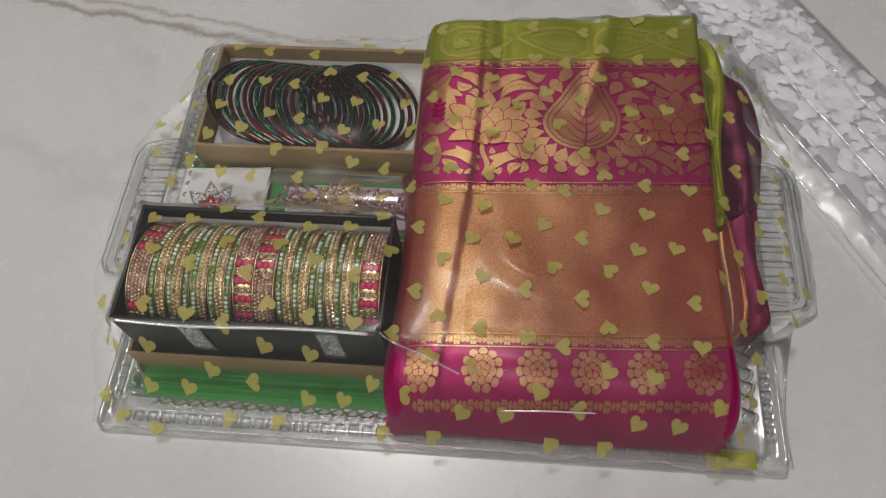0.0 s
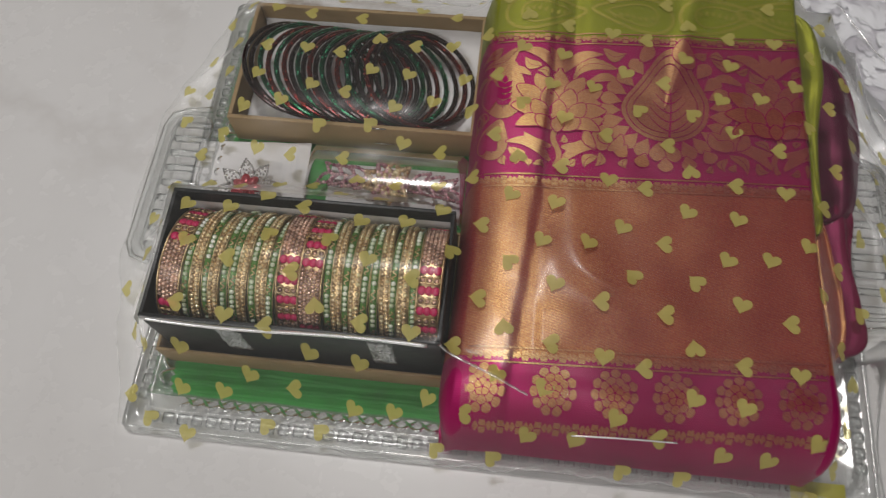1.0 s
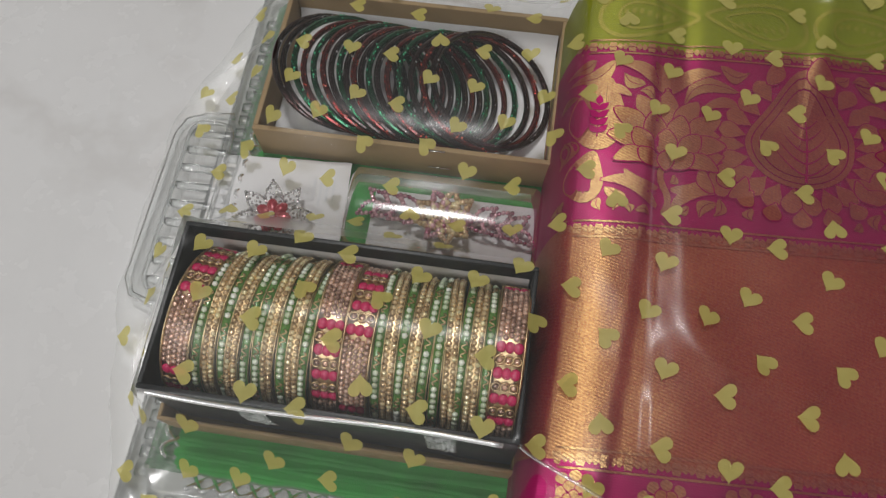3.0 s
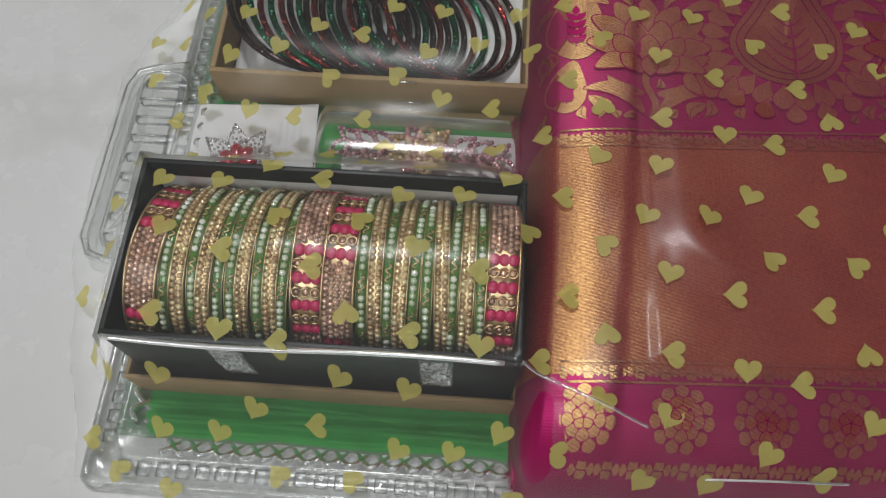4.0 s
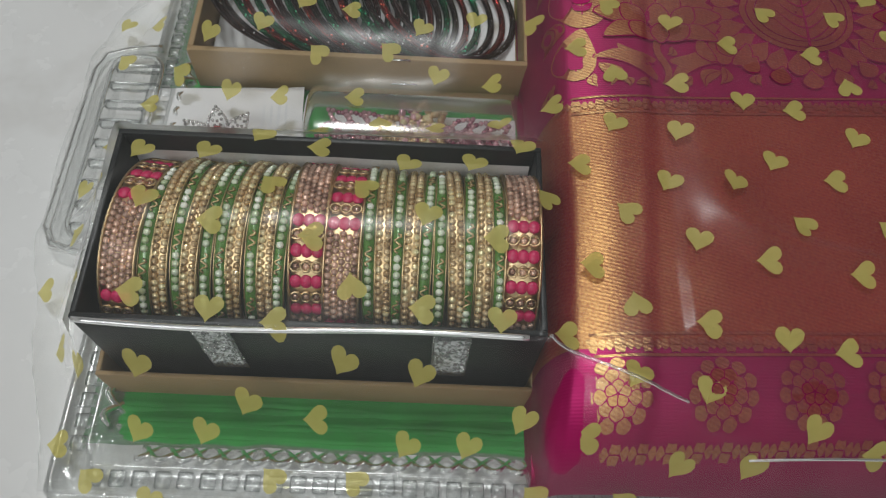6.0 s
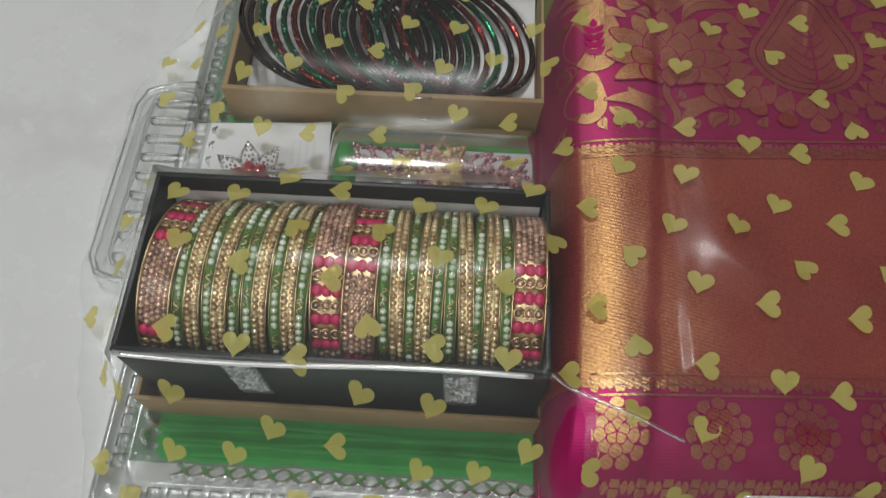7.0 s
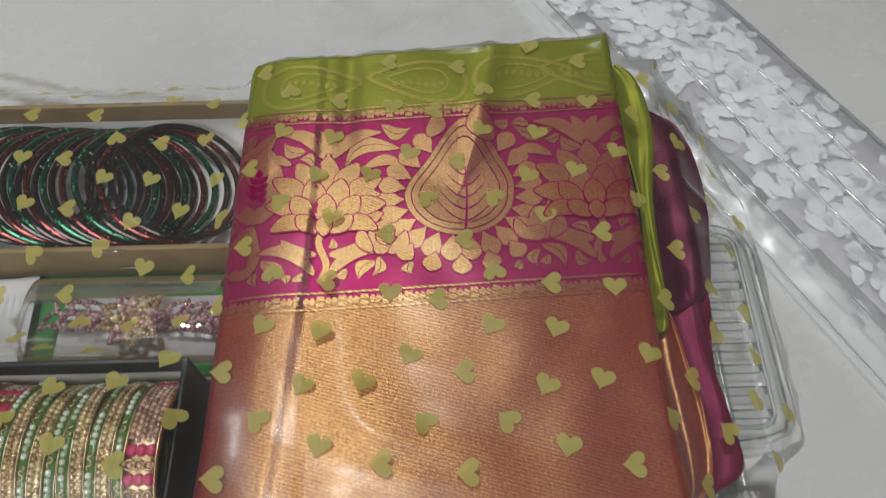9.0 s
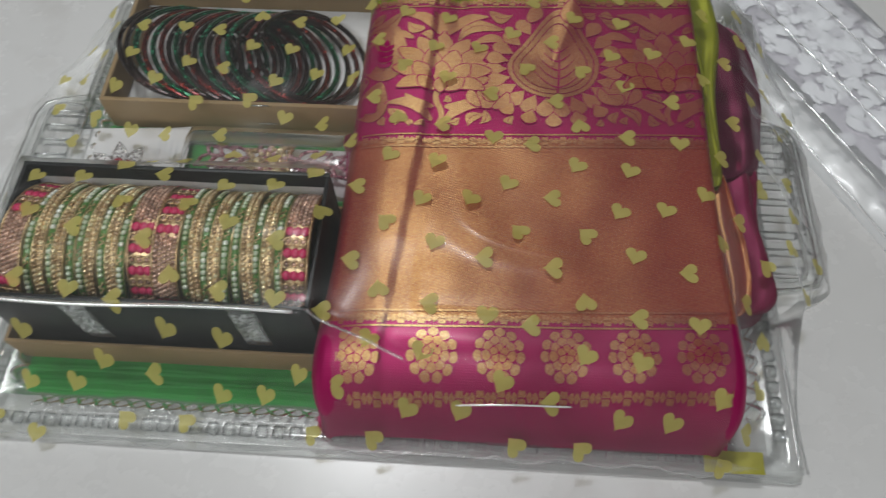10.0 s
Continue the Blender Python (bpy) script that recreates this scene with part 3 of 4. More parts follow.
# ---- glass bangles in the upper box ----
def glass_bangles():
    r, thick = 0.0345, 0.0017
    rng = random.Random(9)
    tilt = 24
    protos = []
    for material, spark, label in ((RED_GLASS, RED_SPARK, "shiny maroon glass bangle"), (GREEN_GLASS, GREEN_SPARK, "shiny bottle green glass bangle"), (DARK_GLASS, CLEAR_STONE, "dark brown glass bangle with glitter specks")):
        top = thing("glass_bangle", label + " leaning in the brown box", "bangle", group="glass bangles")
        bm = bmesh.new()
        tube(bm, [(r * math.cos(math.tau * k / 72), r * math.sin(math.tau * k / 72), 0) for k in range(72)], thick, 10, True)
        part("ring", bm, material, top, smooth=False)
        bm = bmesh.new()
        # Raised specks stand in for lamp glints on the facets as well as glitter.
        for k in range(52 if spark is not CLEAR_STONE else 13):
            a, b = rng.uniform(0, math.tau), rng.uniform(0.2, 2.4)
            rad = r + thick * math.cos(b)
            ball(bm, (rad * math.cos(a), rad * math.sin(a), thick * math.sin(b)), rng.uniform(0.0004, 0.0008))
        part("glitter", bm, spark, top, "tiny specks for glitter and for glints on the facets")
        protos.append([top, False])
    kinds = (2, 2, 1, 0, 1, 0, 2, 1, 2, 0, 2, 1, 2, 0, 1, 2, 0, 2)
    steps = (-44, -39, -33, -27.5, -22, -17, -12.5, -8, -4, 0, 4, 8, 12.5, 18, 24, 30.5, 36.5, 42)
    for i, (k, step) in enumerate(zip(kinds, steps)):
        f = i / (len(kinds) - 1)
        x = -0.1040 + 0.001 * step
        y = 0.2400 - 0.003 * math.sin(f * 3) + rng.uniform(-0.0012, 0.0012)
        a = tilt + rng.uniform(-0.7, 0.7)
        m = pose(x, y, 0.0168 + 0.0035 + thick + r * math.sin(radians(a)) * 0.98, rng.uniform(-0.8, 0.8), a, 0)
        top, used = protos[k]
        if used:
            copy_thing(top, m)
        else:
            top.matrix_basis = m
            protos[k][1] = True


glass_bangles()


# ---- brooch on its card, hair clip in its case ----
def leaf_points(length, width, bend=0.0, n=9):
    """The outline of a pointed leaf from (0, 0) along +x."""
    def side(sign):
        return [(length * t, sign * width * math.sin(math.pi * t ** 0.8) * (1 - 0.25 * t) + bend * length * t * t) for t in (k / n for k in range(n + 1))]
    return side(1) + side(-1)[-2:0:-1]


def brooch():
    base = thing("brooch_card", "white paper card with pale print holding a flower brooch", "card", (-0.167, 0.162, 0.0205))
    def lie(x, y):
        return 0.001 + 0.0012 * wob(x, y, 40) + 0.002 * smooth(0.02, 0.037, x)

    part("card", grid_mesh(np.linspace(-0.037, 0.037, 20), np.linspace(-0.024, 0.028, 16), lie), PAPER, base)
    bars = [(0.018 + 0.0035 * k, 0.0192 + 0.0035 * k, 0.004 - 0.003 * (k % 2), 0.018) for k in range(4)]
    bars += [(-0.031, -0.0285, 0.004 + 0.0035 * k, 0.006 + 0.0035 * k) for k in range(5)]
    for x0, x1, y0, y1 in bars:
        part("print_bar", grid_mesh(np.linspace(x0, x1, 4), np.linspace(y0, y1, 8), lambda x, y: lie(x, y) + 0.00025), GREY_INK, base)
    base.rotation_euler.z = radians(3)
    top = thing("flower_brooch", "silver rhinestone flower brooch with red petals and pearl centre", "brooch", (-0.1645, 0.1515, 0.0245))
    for k in range(8):
        a = math.tau * k / 8 + 0.2
        turn = Matrix.Rotation(a, 4, "Z")
        pts = [turn @ Vector((0.0065 + x, y, 0.004 + 0.2 * x)) for x, y in leaf_points(0.0135, 0.0048)]
        bm = tube(bmesh.new(), pts, 0.0006, 5, True)
        petal = part("silver_petal", bm, SILVER, top)
        bm = bmesh.new()
        for p in pts:
            ball(bm, p + Vector((0, 0, 0.0006)), 0.0009)
        for t, w in ((0.35, 0.3), (0.55, 0.45), (0.75, 0.3), (0.55, -0.45), (0.35, -0.3), (0.75, -0.3), (0.5, 0.0), (0.9, 0.0)):
            ball(bm, turn @ Vector((0.0065 + 0.0125 * t, 0.0042 * w, 0.0048 + 0.0025 * t)), 0.00085)
        part("rhinestones", bm, CLEAR_STONE, petal)
    for k in range(7):
        a = math.tau * k / 7
        bm = bmesh.new()
        ball(bm, (0.0052 * math.cos(a), 0.0052 * math.sin(a), 0.0065), 0.0042, (1.15, 0.75, 0.45), Matrix.Rotation(a, 3, "Z"), 2)
        part("red_petal", bm, RED_STONE, top)
    bm = bmesh.new()
    ball(bm, (0, 0, 0.0082), 0.0018, level=2)
    part("pearl", bm, PEARL, top)


brooch()


def hair_clip():
    case = thing("clip_case", "clear rounded plastic case with a white card inside", "case", (-0.078, 0.1635, 0.0195))
    n, m_ = 28, 30
    bm = bmesh.new()
    rows = []
    for i in range(m_ + 1):
        u = i / m_
        x = -0.05 + 0.1 * u
        end = min(1.0, min(u, 1 - u) / 0.04)
        k = math.sqrt(max(0.0, 1 - (1 - end) ** 2)) * 0.35 + 0.65
        rows.append([bm.verts.new((x, -0.0235 * math.cos(math.pi * j / n) * (0.9 + 0.1 * k), 0.023 * k * max(0.0, math.sin(math.pi * j / n)) ** 0.6)) for j in range(n + 1)])
    for a, b in zip(rows, rows[1:]):
        for j in range(n):
            bm.faces.new((a[j], a[j + 1], b[j + 1], b[j]))
    part("shell", bm, CASE, case)
    part("card", slab(-0.038, 0.048, -0.021, 0.016, 0.0005, 0.0015, 0.0003, 1), PAPER, case)
    top = thing("hair_clip", "mauve and gold rhinestone floral hair clip in the clear case", "hair clip", (-0.076, 0.1635, 0.0225))
    rng = random.Random(3)
    part("clasp", slab(-0.036, 0.036, -0.003, 0.003, 0, 0.0015, 0.0005), SILVER, top)
    for k in range(9):
        a = math.tau * k / 9
        turn = Matrix.Rotation(a, 4, "Z")
        bm = bmesh.new()
        for p in (turn @ Vector((0.001 + x, y, 0.005 + 0.35 * x)) for x, y in leaf_points(0.0145, 0.0048, 0, 7)):
            ball(bm, p, 0.0018)
        for t in (0.3, 0.55, 0.8):
            for w in (-0.5, 0.5):
                ball(bm, turn @ Vector((0.0145 * t, 0.0042 * w, 0.0055 + 0.0045 * t)), 0.0020)
        part("petal", bm, STONE if k % 3 else MAUVE_STONE, top)
    for side in (-1, 1):
        for k in range(7):
            bm = bmesh.new()
            x0 = side * (0.011 + 0.0042 * k)
            a = (0.65 if k % 2 else -0.65) * side + (0 if side > 0 else math.pi)
            turn = Matrix.Rotation(a, 4, "Z")
            for x, y in leaf_points(0.0125, 0.0034, 0, 6):
                p = turn @ Vector((x, y, 0))
                ball(bm, (x0 + p.x, p.y + 0.002 - 0.0012 * k * side * 0.4, 0.0065 - 0.0004 * k + rng.uniform(0, 0.001)), 0.0014)
            part("leaf", bm, MAUVE_STONE, top)


hair_clip()

# ---- the saree ----
FRONT_R = 0.034
SX0, SX1, SY0, SY1, STOP = -0.0285, 0.1685, 0.0065, 0.2915, 0.0785


def flap_edge(y):
    """Where the top fold of the saree ends."""
    return 0.005 + 0.012 * smooth(0.0, 0.2, y)


def back_edge(x):
    return SY1 + 0.065 * (x + 0.02)


def saree_z(x, y):
    d_left, d_right, d_front, d_back = x - SX0, SX1 - x, y - SY0, back_edge(x) - y
    z = STOP
    for d, r, drop in ((d_left, 0.012, 0.060), (d_right, 0.010, 0.06), (d_back, 0.012, 0.056)):
        if d < r:
            z -= drop * (1 - math.sqrt(max(0.0, 1 - (1 - max(d, 0) / r) ** 2)))
    if d_front < FRONT_R:
        z -= 0.05 * (1 - math.sqrt(max(0.0, 1 - (1 - max(d_front, 0) / FRONT_R) ** 2)))
        z += 0.0016 * wob(x, 0.3 * y, 38, 6) * smooth(FRONT_R, 0.004, d_front)
    z += 0.0008 * smooth(0.0012, -0.0012, x - flap_edge(y))
    z -= 0.0010 * smooth(0.016, -0.028, x) + 0.0060 * max(0.0, (0.002 - x) / 0.030) ** 2
    z += 0.0012 * wob(x, y, 14) + 0.0004 * wob(x, y, 45, 3)
    z += 0.0015 * math.exp(-((x - 0.095 - 0.2 * (y - 0.25)) / 0.006) ** 2) * smooth(0.19, 0.25, y)
    z -= 0.0013 * math.exp(-((x - 0.03) / 0.005) ** 2) * smooth(0.21, 0.25, y)
    return max(z, 0.006)


def spread(x, y, z):
    """How far the sheet bulges sideways near its front, over the foot of the pile."""
    k = smooth(0.10, 0.0, y) * smooth(0.028, 0.062, z)
    return x - 0.005 * k * smooth(0.02, SX0, x) + 0.005 * k * smooth(0.13, SX1, x)


def line_y(base, x):
    """The bands of the weave run a little askew."""
    return base + 0.042 * (x + 0.02)


def saree():
    top = thing("folded_saree", "folded magenta and green silk saree with gold zari borders", "saree", (0.07, 0.14, 0.006))
    back = Matrix.Translation((-0.07, -0.14, -0.006))
    xs = sorted({*np.round(np.linspace(SX0, SX1, 90), 5), *np.round(SX0 + np.linspace(0, 1, 14) ** 2 * 0.012, 5), *np.round(SX1 - np.linspace(0, 1, 14) ** 2 * 0.01, 5)})
    zones = (("pink_border", 0.0, 0.0445, PINK_SILK), ("zari_band", 0.0445, 0.1455, ZARI), ("floral_border", 0.1455, 0.2435, PINK_SILK), ("green_end", 0.2435, 1.0, GREEN_SILK))
    for name, a, b, material in zones:
        bm = bmesh.new()
        rows = []
        n = 46
        for i in range(n + 1):
            row = []
            for x in xs:
                y0 = SY0 if a == 0 else line_y(a, x)
                y1 = back_edge(x) if b == 1 else line_y(b, x)
                f = i / n
                f = f * f if a == 0 else (1 - (1 - f) ** 2 if b == 1 else f)
                y = y0 + (y1 - y0) * f
                row.append(bm.verts.new((spread(x, y, saree_z(x, y)), y, saree_z(x, y))))
            rows.append(row)
        for r, s in zip(rows, rows[1:]):
            for j in range(len(xs) - 1):
                bm.faces.new((r[j], r[j + 1], s[j + 1], s[j]))
        bmesh.ops.transform(bm, matrix=back, verts=bm.verts[:])
        part(name, bm, material, top)
    # folded layers that show below the top sheet, front and side
    for k in range(2):
        bm = bmesh.new()
        rows = []
        z0, depth = 0.0150 + 0.0068 * k, 0.0056
        for x in np.linspace(SX0 + 0.001, SX1 + 0.001, 80):
            y0 = SY0 + 0.0030 - 0.0016 * k + 0.0016 * wob(x, 0, 22, k * 2.3) + 0.0008 * (k % 2)
            lift = 0.0014 * wob(x, 0, 17, k * 5.1 + 1)
            row = [bm.verts.new((x, y0 + 0.03, z0 + lift + depth))]
            row += [bm.verts.new((x, y0 + 0.005 * (1 - math.sin(math.pi * q / 8)), z0 + lift + depth * math.cos(math.pi * q / 8))) for q in range(9)]
            rows.append(row)
        for r, q in zip(rows, rows[1:]):
            for j in range(len(r) - 1):
                bm.faces.new((r[j], r[j + 1], q[j + 1], q[j]))
        bmesh.ops.transform(bm, matrix=back, verts=bm.verts[:])
        part("fold", bm, PINK_SILK, top)
    # its bulk, out of sight under the folds
    bm = slab(SX0 + 0.006, SX1 - 0.004, SY0 + 0.016, SY1 - 0.006, FLOOR + 0.002, 0.062, 0.020, 3)
    bmesh.ops.transform(bm, matrix=back, verts=bm.verts[:])
    part("inner_folds", bm, PINK_SILK, top)
    return top, back


SAREE, SAREE_BACK = saree()


TAKEN = set()


def cell(x, y):
    return (round(x / 0.0007), round(y / 0.0007))


class Motif:
    """Flat woven shapes laid a thread's thickness above the silk."""

    def __init__(self, lift=0.0005):
        self.bm, self.under, self.lift = bmesh.new(), bmesh.new(), lift

    def vert(self, x, y, more=0.0):
        TAKEN.add(cell(x, y))
        return self.bm.verts.new((x, y, saree_z(x, y) + self.lift + more))

    def ring(self, pts, centre, more=0.0):
        c = self.vert(*centre, more)
        vs = [self.vert(*p, more) for p in pts]
        for a, b in zip(vs, vs[1:] + vs[:1]):
            self.bm.faces.new((c, a, b))

    def leaf(self, x, y, length, width, angle, bend=0.0, more=0.0, split=0.0):
        ca, sa = math.cos(radians(angle)), math.sin(radians(angle))

        def place(u, v):
            return (x + u * ca - v * sa, y + u * sa + v * ca)

        n = 10
        for sign in (1, -1):
            last = None
            for k in range(n + 1):
                t = k / n
                w = 1.4 * width * math.sin(math.pi * t ** 0.75)
                mid = bend * length * math.sin(math.pi * t * 0.9)
                gap = min(split, w * 0.4)
                pair = self.vert(*place(length * t, mid + sign * gap), more), self.vert(*place(length * t, mid + sign * max(w, 0.0002)), more)
                TAKEN.update(cell(*place(length * t, mid + sign * w * q)) for q in (0.3, 0.6))
                if last:
                    self.bm.faces.new((last[0], pair[0], pair[1], last[1]) if sign < 0 else (last[0], last[1], pair[1], pair[0]))
                last = pair

    def spray(self, x, y, length, width, angle, bend):
        """A leaf, if there is room for it."""
        ca, sa = math.cos(radians(angle)), math.sin(radians(angle))
        inside = []
        for k in range(9):
            t = k / 8
            w = 1.4 * width * math.sin(math.pi * t ** 0.75)
            for q in (-1, -0.5, 0, 0.5, 1):
                u, v = length * t, bend * length * math.sin(math.pi * t * 0.9) + q * w
                px, py = x + u * ca - v * sa, y + u * sa + v * ca
                if not (SX0 + 0.004 < px < SX1 - 0.004 and line_y(0.1530, px) < py < line_y(0.2370, px)):
                    return False
                inside.append(cell(px, py))
        if any((a + i, b + j) in TAKEN for a, b in inside for i, j in ((0, 0), (1, 1))):
            return False
        self.leaf(x, y, length, width, angle, bend, 0, 0.00018)
        TAKEN.update(inside)
        return True

    def strip(self, pts, width, more=0.0, taper=True):
        last = None
        n = len(pts) - 1
        for i, (x, y) in enumerate(pts):
            ax, ay = pts[max(0, i - 1)]
            bx, by = pts[min(n, i + 1)]
            dx, dy = bx - ax, by - ay
            size = math.hypot(dx, dy) or 1
            w = width * (1 - 0.75 * i / n if taper else 1) / 2
            pair = self.vert(x - dy / size * w, y + dx / size * w, more), self.vert(x + dy / size * w, y - dx / size * w, more)
            if last:
                self.bm.faces.new((last[0], last[1], pair[1], pair[0]))
            last = pair

    def disc(self, x, y, rx, ry, angle):
        ca, sa = math.cos(angle), math.sin(angle)
        self.ring([(x + rx * math.cos(t) * ca - ry * math.sin(t) * sa, y + rx * math.cos(t) * sa + ry * math.sin(t) * ca) for t in (math.tau * q / 10 for q in range(10))], (x, y))

    def flower(self, x, y, r):
        """A round medallion: a scalloped ring of lobes about smaller rings, a thin line of silk round each."""
        for k in range(11):
            a = 360 * k / 11 + 90
            self.petal(x + 0.55 * r * math.cos(radians(a)), y + 0.55 * r * math.sin(radians(a)), 0.48 * r, 0.215 * r, a, 0.0, k % 2, 1.6, 0.0003)
        for k in range(9):
            a = 360 * k / 9 + 70
            self.petal(x + 0.27 * r * math.cos(radians(a)), y + 0.27 * r * math.sin(radians(a)), 0.42 * r, 0.20 * r, a, 0.0, 2 + k % 2, 1.5, 0.0003)
        for k in range(5):
            a = 360 * k / 5 + 90
            self.petal(x + 0.05 * r * math.cos(radians(a)), y + 0.05 * r * math.sin(radians(a)), 0.32 * r, 0.15 * r, a, 0.0, 4 + k % 2, 1.4, 0.0003)

    def petal(self, x, y, length, width, angle, bend=0.0, level=0, blunt=1.5, rim=0.0005):
        """A plump petal that lies over the ones behind it, with the silk showing as a thin line round it."""
        ca, sa = math.cos(radians(angle)), math.sin(radians(angle))
        for bm, grow, up in ((self.under, rim, level * 0.00009), (self.bm, 0.0, level * 0.00009 + 0.00005)):
            last = None
            for k in range(13):
                t = k / 12
                w = width * math.sin(math.pi * min(max(0.03 + 0.95 * t, 0.0), 1.0) ** blunt) ** 0.75 + grow
                u, mid = -grow + (length + 2 * grow) * t, bend * length * math.sin(math.pi * t * 0.9)
                row = []
                for q in (-1, -0.5, 0, 0.5, 1):
                    px, py = x + u * ca - (mid + q * w) * sa, y + u * sa + (mid + q * w) * ca
                    px = min(max(px, SX0 + 0.002), SX1 - 0.002)
                    TAKEN.add(cell(px, py))
                    row.append(bm.verts.new((px, py, saree_z(px, py) + self.lift + up)))
                if last:
                    for j in range(4):
                        bm.faces.new((last[j + 1], last[j], row[j], row[j + 1]))
                last = row

    def done(self, name, material, label, kind=""):
        if self.under.verts:
            bmesh.ops.recalc_face_normals(self.under, faces=self.under.faces[:])
            bmesh.ops.transform(self.under, matrix=SAREE_BACK, verts=self.under.verts[:])
            part("silk_outline", self.under, PINK_SILK, SAREE)
        bmesh.ops.transform(self.bm, matrix=SAREE_BACK, verts=self.bm.verts[:])
        tagged(part(name, self.bm, material, SAREE), label, kind=kind)


def arc(cx, cy, r, a0, a1, n=14, squash=1.0):
    return [(cx + r * math.cos(radians(a0 + (a1 - a0) * k / n)), cy + squash * r * math.sin(radians(a0 + (a1 - a0) * k / n))) for k in range(n + 1)]


def floral_unit(x, flip=1):
    """One climbing lotus plant of the wide border, its foot at the band."""
    m = Motif()
    y = line_y(0.1455, x) + 0.009

    def petal(dx, dy, length, width, angle, bend=0.0, level=0, blunt=1.1):
        m.petal(x + flip * dx, y + dy, length, width, angle if flip > 0 else 180 - angle, bend * flip, level, blunt)

    def vine(cx, cy, r, a0, a1, width=0.0019, squash=1.0):
        m.strip([(x + flip * (px - x), py) for px, py in arc(x + cx, y + cy, r, a0, a1, 16, squash)], width)

    def mango(dx, dy, wide, tall):
        cx, cy = x + flip * dx, y + dy
        g = Motif()

        def edge(a, r):
            tip = 1 + 0.35 * max(0.0, math.cos(radians(a - 90))) ** 6
            px = cx + flip * wide * r * math.cos(radians(a)) + flip * 0.003 * max(0.0, math.sin(radians(a))) ** 4
            return min(max(px, SX0 + 0.003), SX1 - 0.003), cy + tall * r * tip * math.sin(radians(a))

        for k in range(28):
            quad = [g.vert(*edge(360 * q / 28, r)) for q, r in ((k, 1.0), (k + 1, 1.0), (k + 1, 0.02), (k, 0.02))]
            g.bm.faces.new(quad if flip > 0 else quad[::-1])
            TAKEN.update(cell(*edge(360 * k / 28, r / 12)) for r in range(12))
        g.done("zari_mango", ZARI_MOTIF, "woven gold mango")
        h = Motif(0.0008)
        h.strip([(cx, cy - 0.6 * tall + 1.1 * tall * t / 6) for t in range(7)], 0.0007)
        for k in range(4):
            for s in (-1, 1):
                h.leaf(cx, cy - 0.48 * tall + 0.24 * tall * k, 0.50 * wide, 0.0012, 90 - s * 46)
        h.leaf(cx, cy + 0.42 * tall, 0.42 * wide, 0.0012, 90)
        h.done("silk_sprig", PINK_SILK, "magenta leaf sprig left open in the weave", "stuff")

    m.strip([(x + flip * 0.002 * math.sin(t * 6), y + 0.024 * t) for t in (k / 10 for k in range(11))], 0.0030, 0, False)
    m.strip([(x + flip * 0.002 * math.sin(1 + t * 4), y + 0.054 + 0.020 * t) for t in (k / 10 for k in range(11))], 0.0024)
    # the lotus in bloom: tier upon tier of plump petals, the lower ones in front
    for dx, dy, length, width, angle, bend, level in (
            (0.000, 0.040, 0.0200, 0.0056, 90, 0.0, 0), (-0.006, 0.039, 0.0185, 0.0052, 112, -0.06, 1), (0.006, 0.039, 0.0185, 0.0052, 68, 0.06, 1),
            (-0.009, 0.036, 0.0180, 0.0052, 136, -0.08, 2), (0.009, 0.036, 0.0180, 0.0052, 44, 0.08, 2),
            (-0.0035, 0.033, 0.0150, 0.0052, 100, 0.0, 3), (0.0035, 0.033, 0.0150, 0.0052, 80, 0.0, 3),
            (-0.008, 0.030, 0.0165, 0.0050, 160, -0.10, 4), (0.008, 0.030, 0.0165, 0.0050, 20, 0.10, 4),
            (-0.006, 0.029, 0.0125, 0.0046, 124, 0.0, 5), (0.006, 0.029, 0.0125, 0.0046, 56, 0.0, 5), (0.000, 0.027, 0.0130, 0.0048, 90, 0.0, 6),
            (-0.005, 0.025, 0.0150, 0.0042, 186, -0.14, 6), (0.005, 0.025, 0.0150, 0.0042, -6, 0.14, 6),
            (-0.003, 0.023, 0.0100, 0.0040, 138, 0.0, 7), (0.003, 0.023, 0.0100, 0.0040, 42, 0.0, 7), (0.000, 0.0215, 0.0080, 0.0036, 90, 0.0, 8)):
        petal(dx, dy, 1.22 * length, width, angle, 1.6 * bend, level)
    # the crown and the foot: long leaves that sweep outwards
    for dx, dy, length, width, angle, bend in (
            (0.002, 0.064, 0.026, 0.0036, 28, 0.22), (-0.002, 0.064, 0.026, 0.0036, 152, -0.22), (0.001, 0.066, 0.015, 0.0032, 70, 0.1), (-0.001, 0.066, 0.015, 0.0032, 112, -0.1),
            (0.017, 0.058, 0.018, 0.0030, -4, 0.25), (-0.017, 0.060, 0.014, 0.0026, 184, -0.25),
            (0.003, 0.003, 0.028, 0.0036, 18, 0.24), (-0.003, 0.003, 0.027, 0.0036, 162, -0.24), (0.003, 0.012, 0.017, 0.0032, 30, -0.2), (-0.003, 0.012, 0.017, 0.0032, 150, 0.2)):
        petal(dx, dy, length, width, angle, bend, 0, 0.85)
    # a bud beside the foot, in its cup of leaves
    petal(0.025, 0.012, 0.0170, 0.0058, 84, 0.05, 1, 0.9)
    petal(0.021, 0.013, 0.0130, 0.0030, 108, 0.15, 2, 0.9)
    petal(0.029, 0.012, 0.0130, 0.0030, 60, -0.15, 2, 0.9)
    vine(0.0305, 0.034, 0.010, 250, 100, 0.0015)
    mango(-0.0315, 0.046, 0.0125, 0.0175)
    mango(-0.0355, 0.0125, 0.0085, 0.0115)
    m.done("zari_plant", ZARI_MOTIF, "woven gold lotus plant")


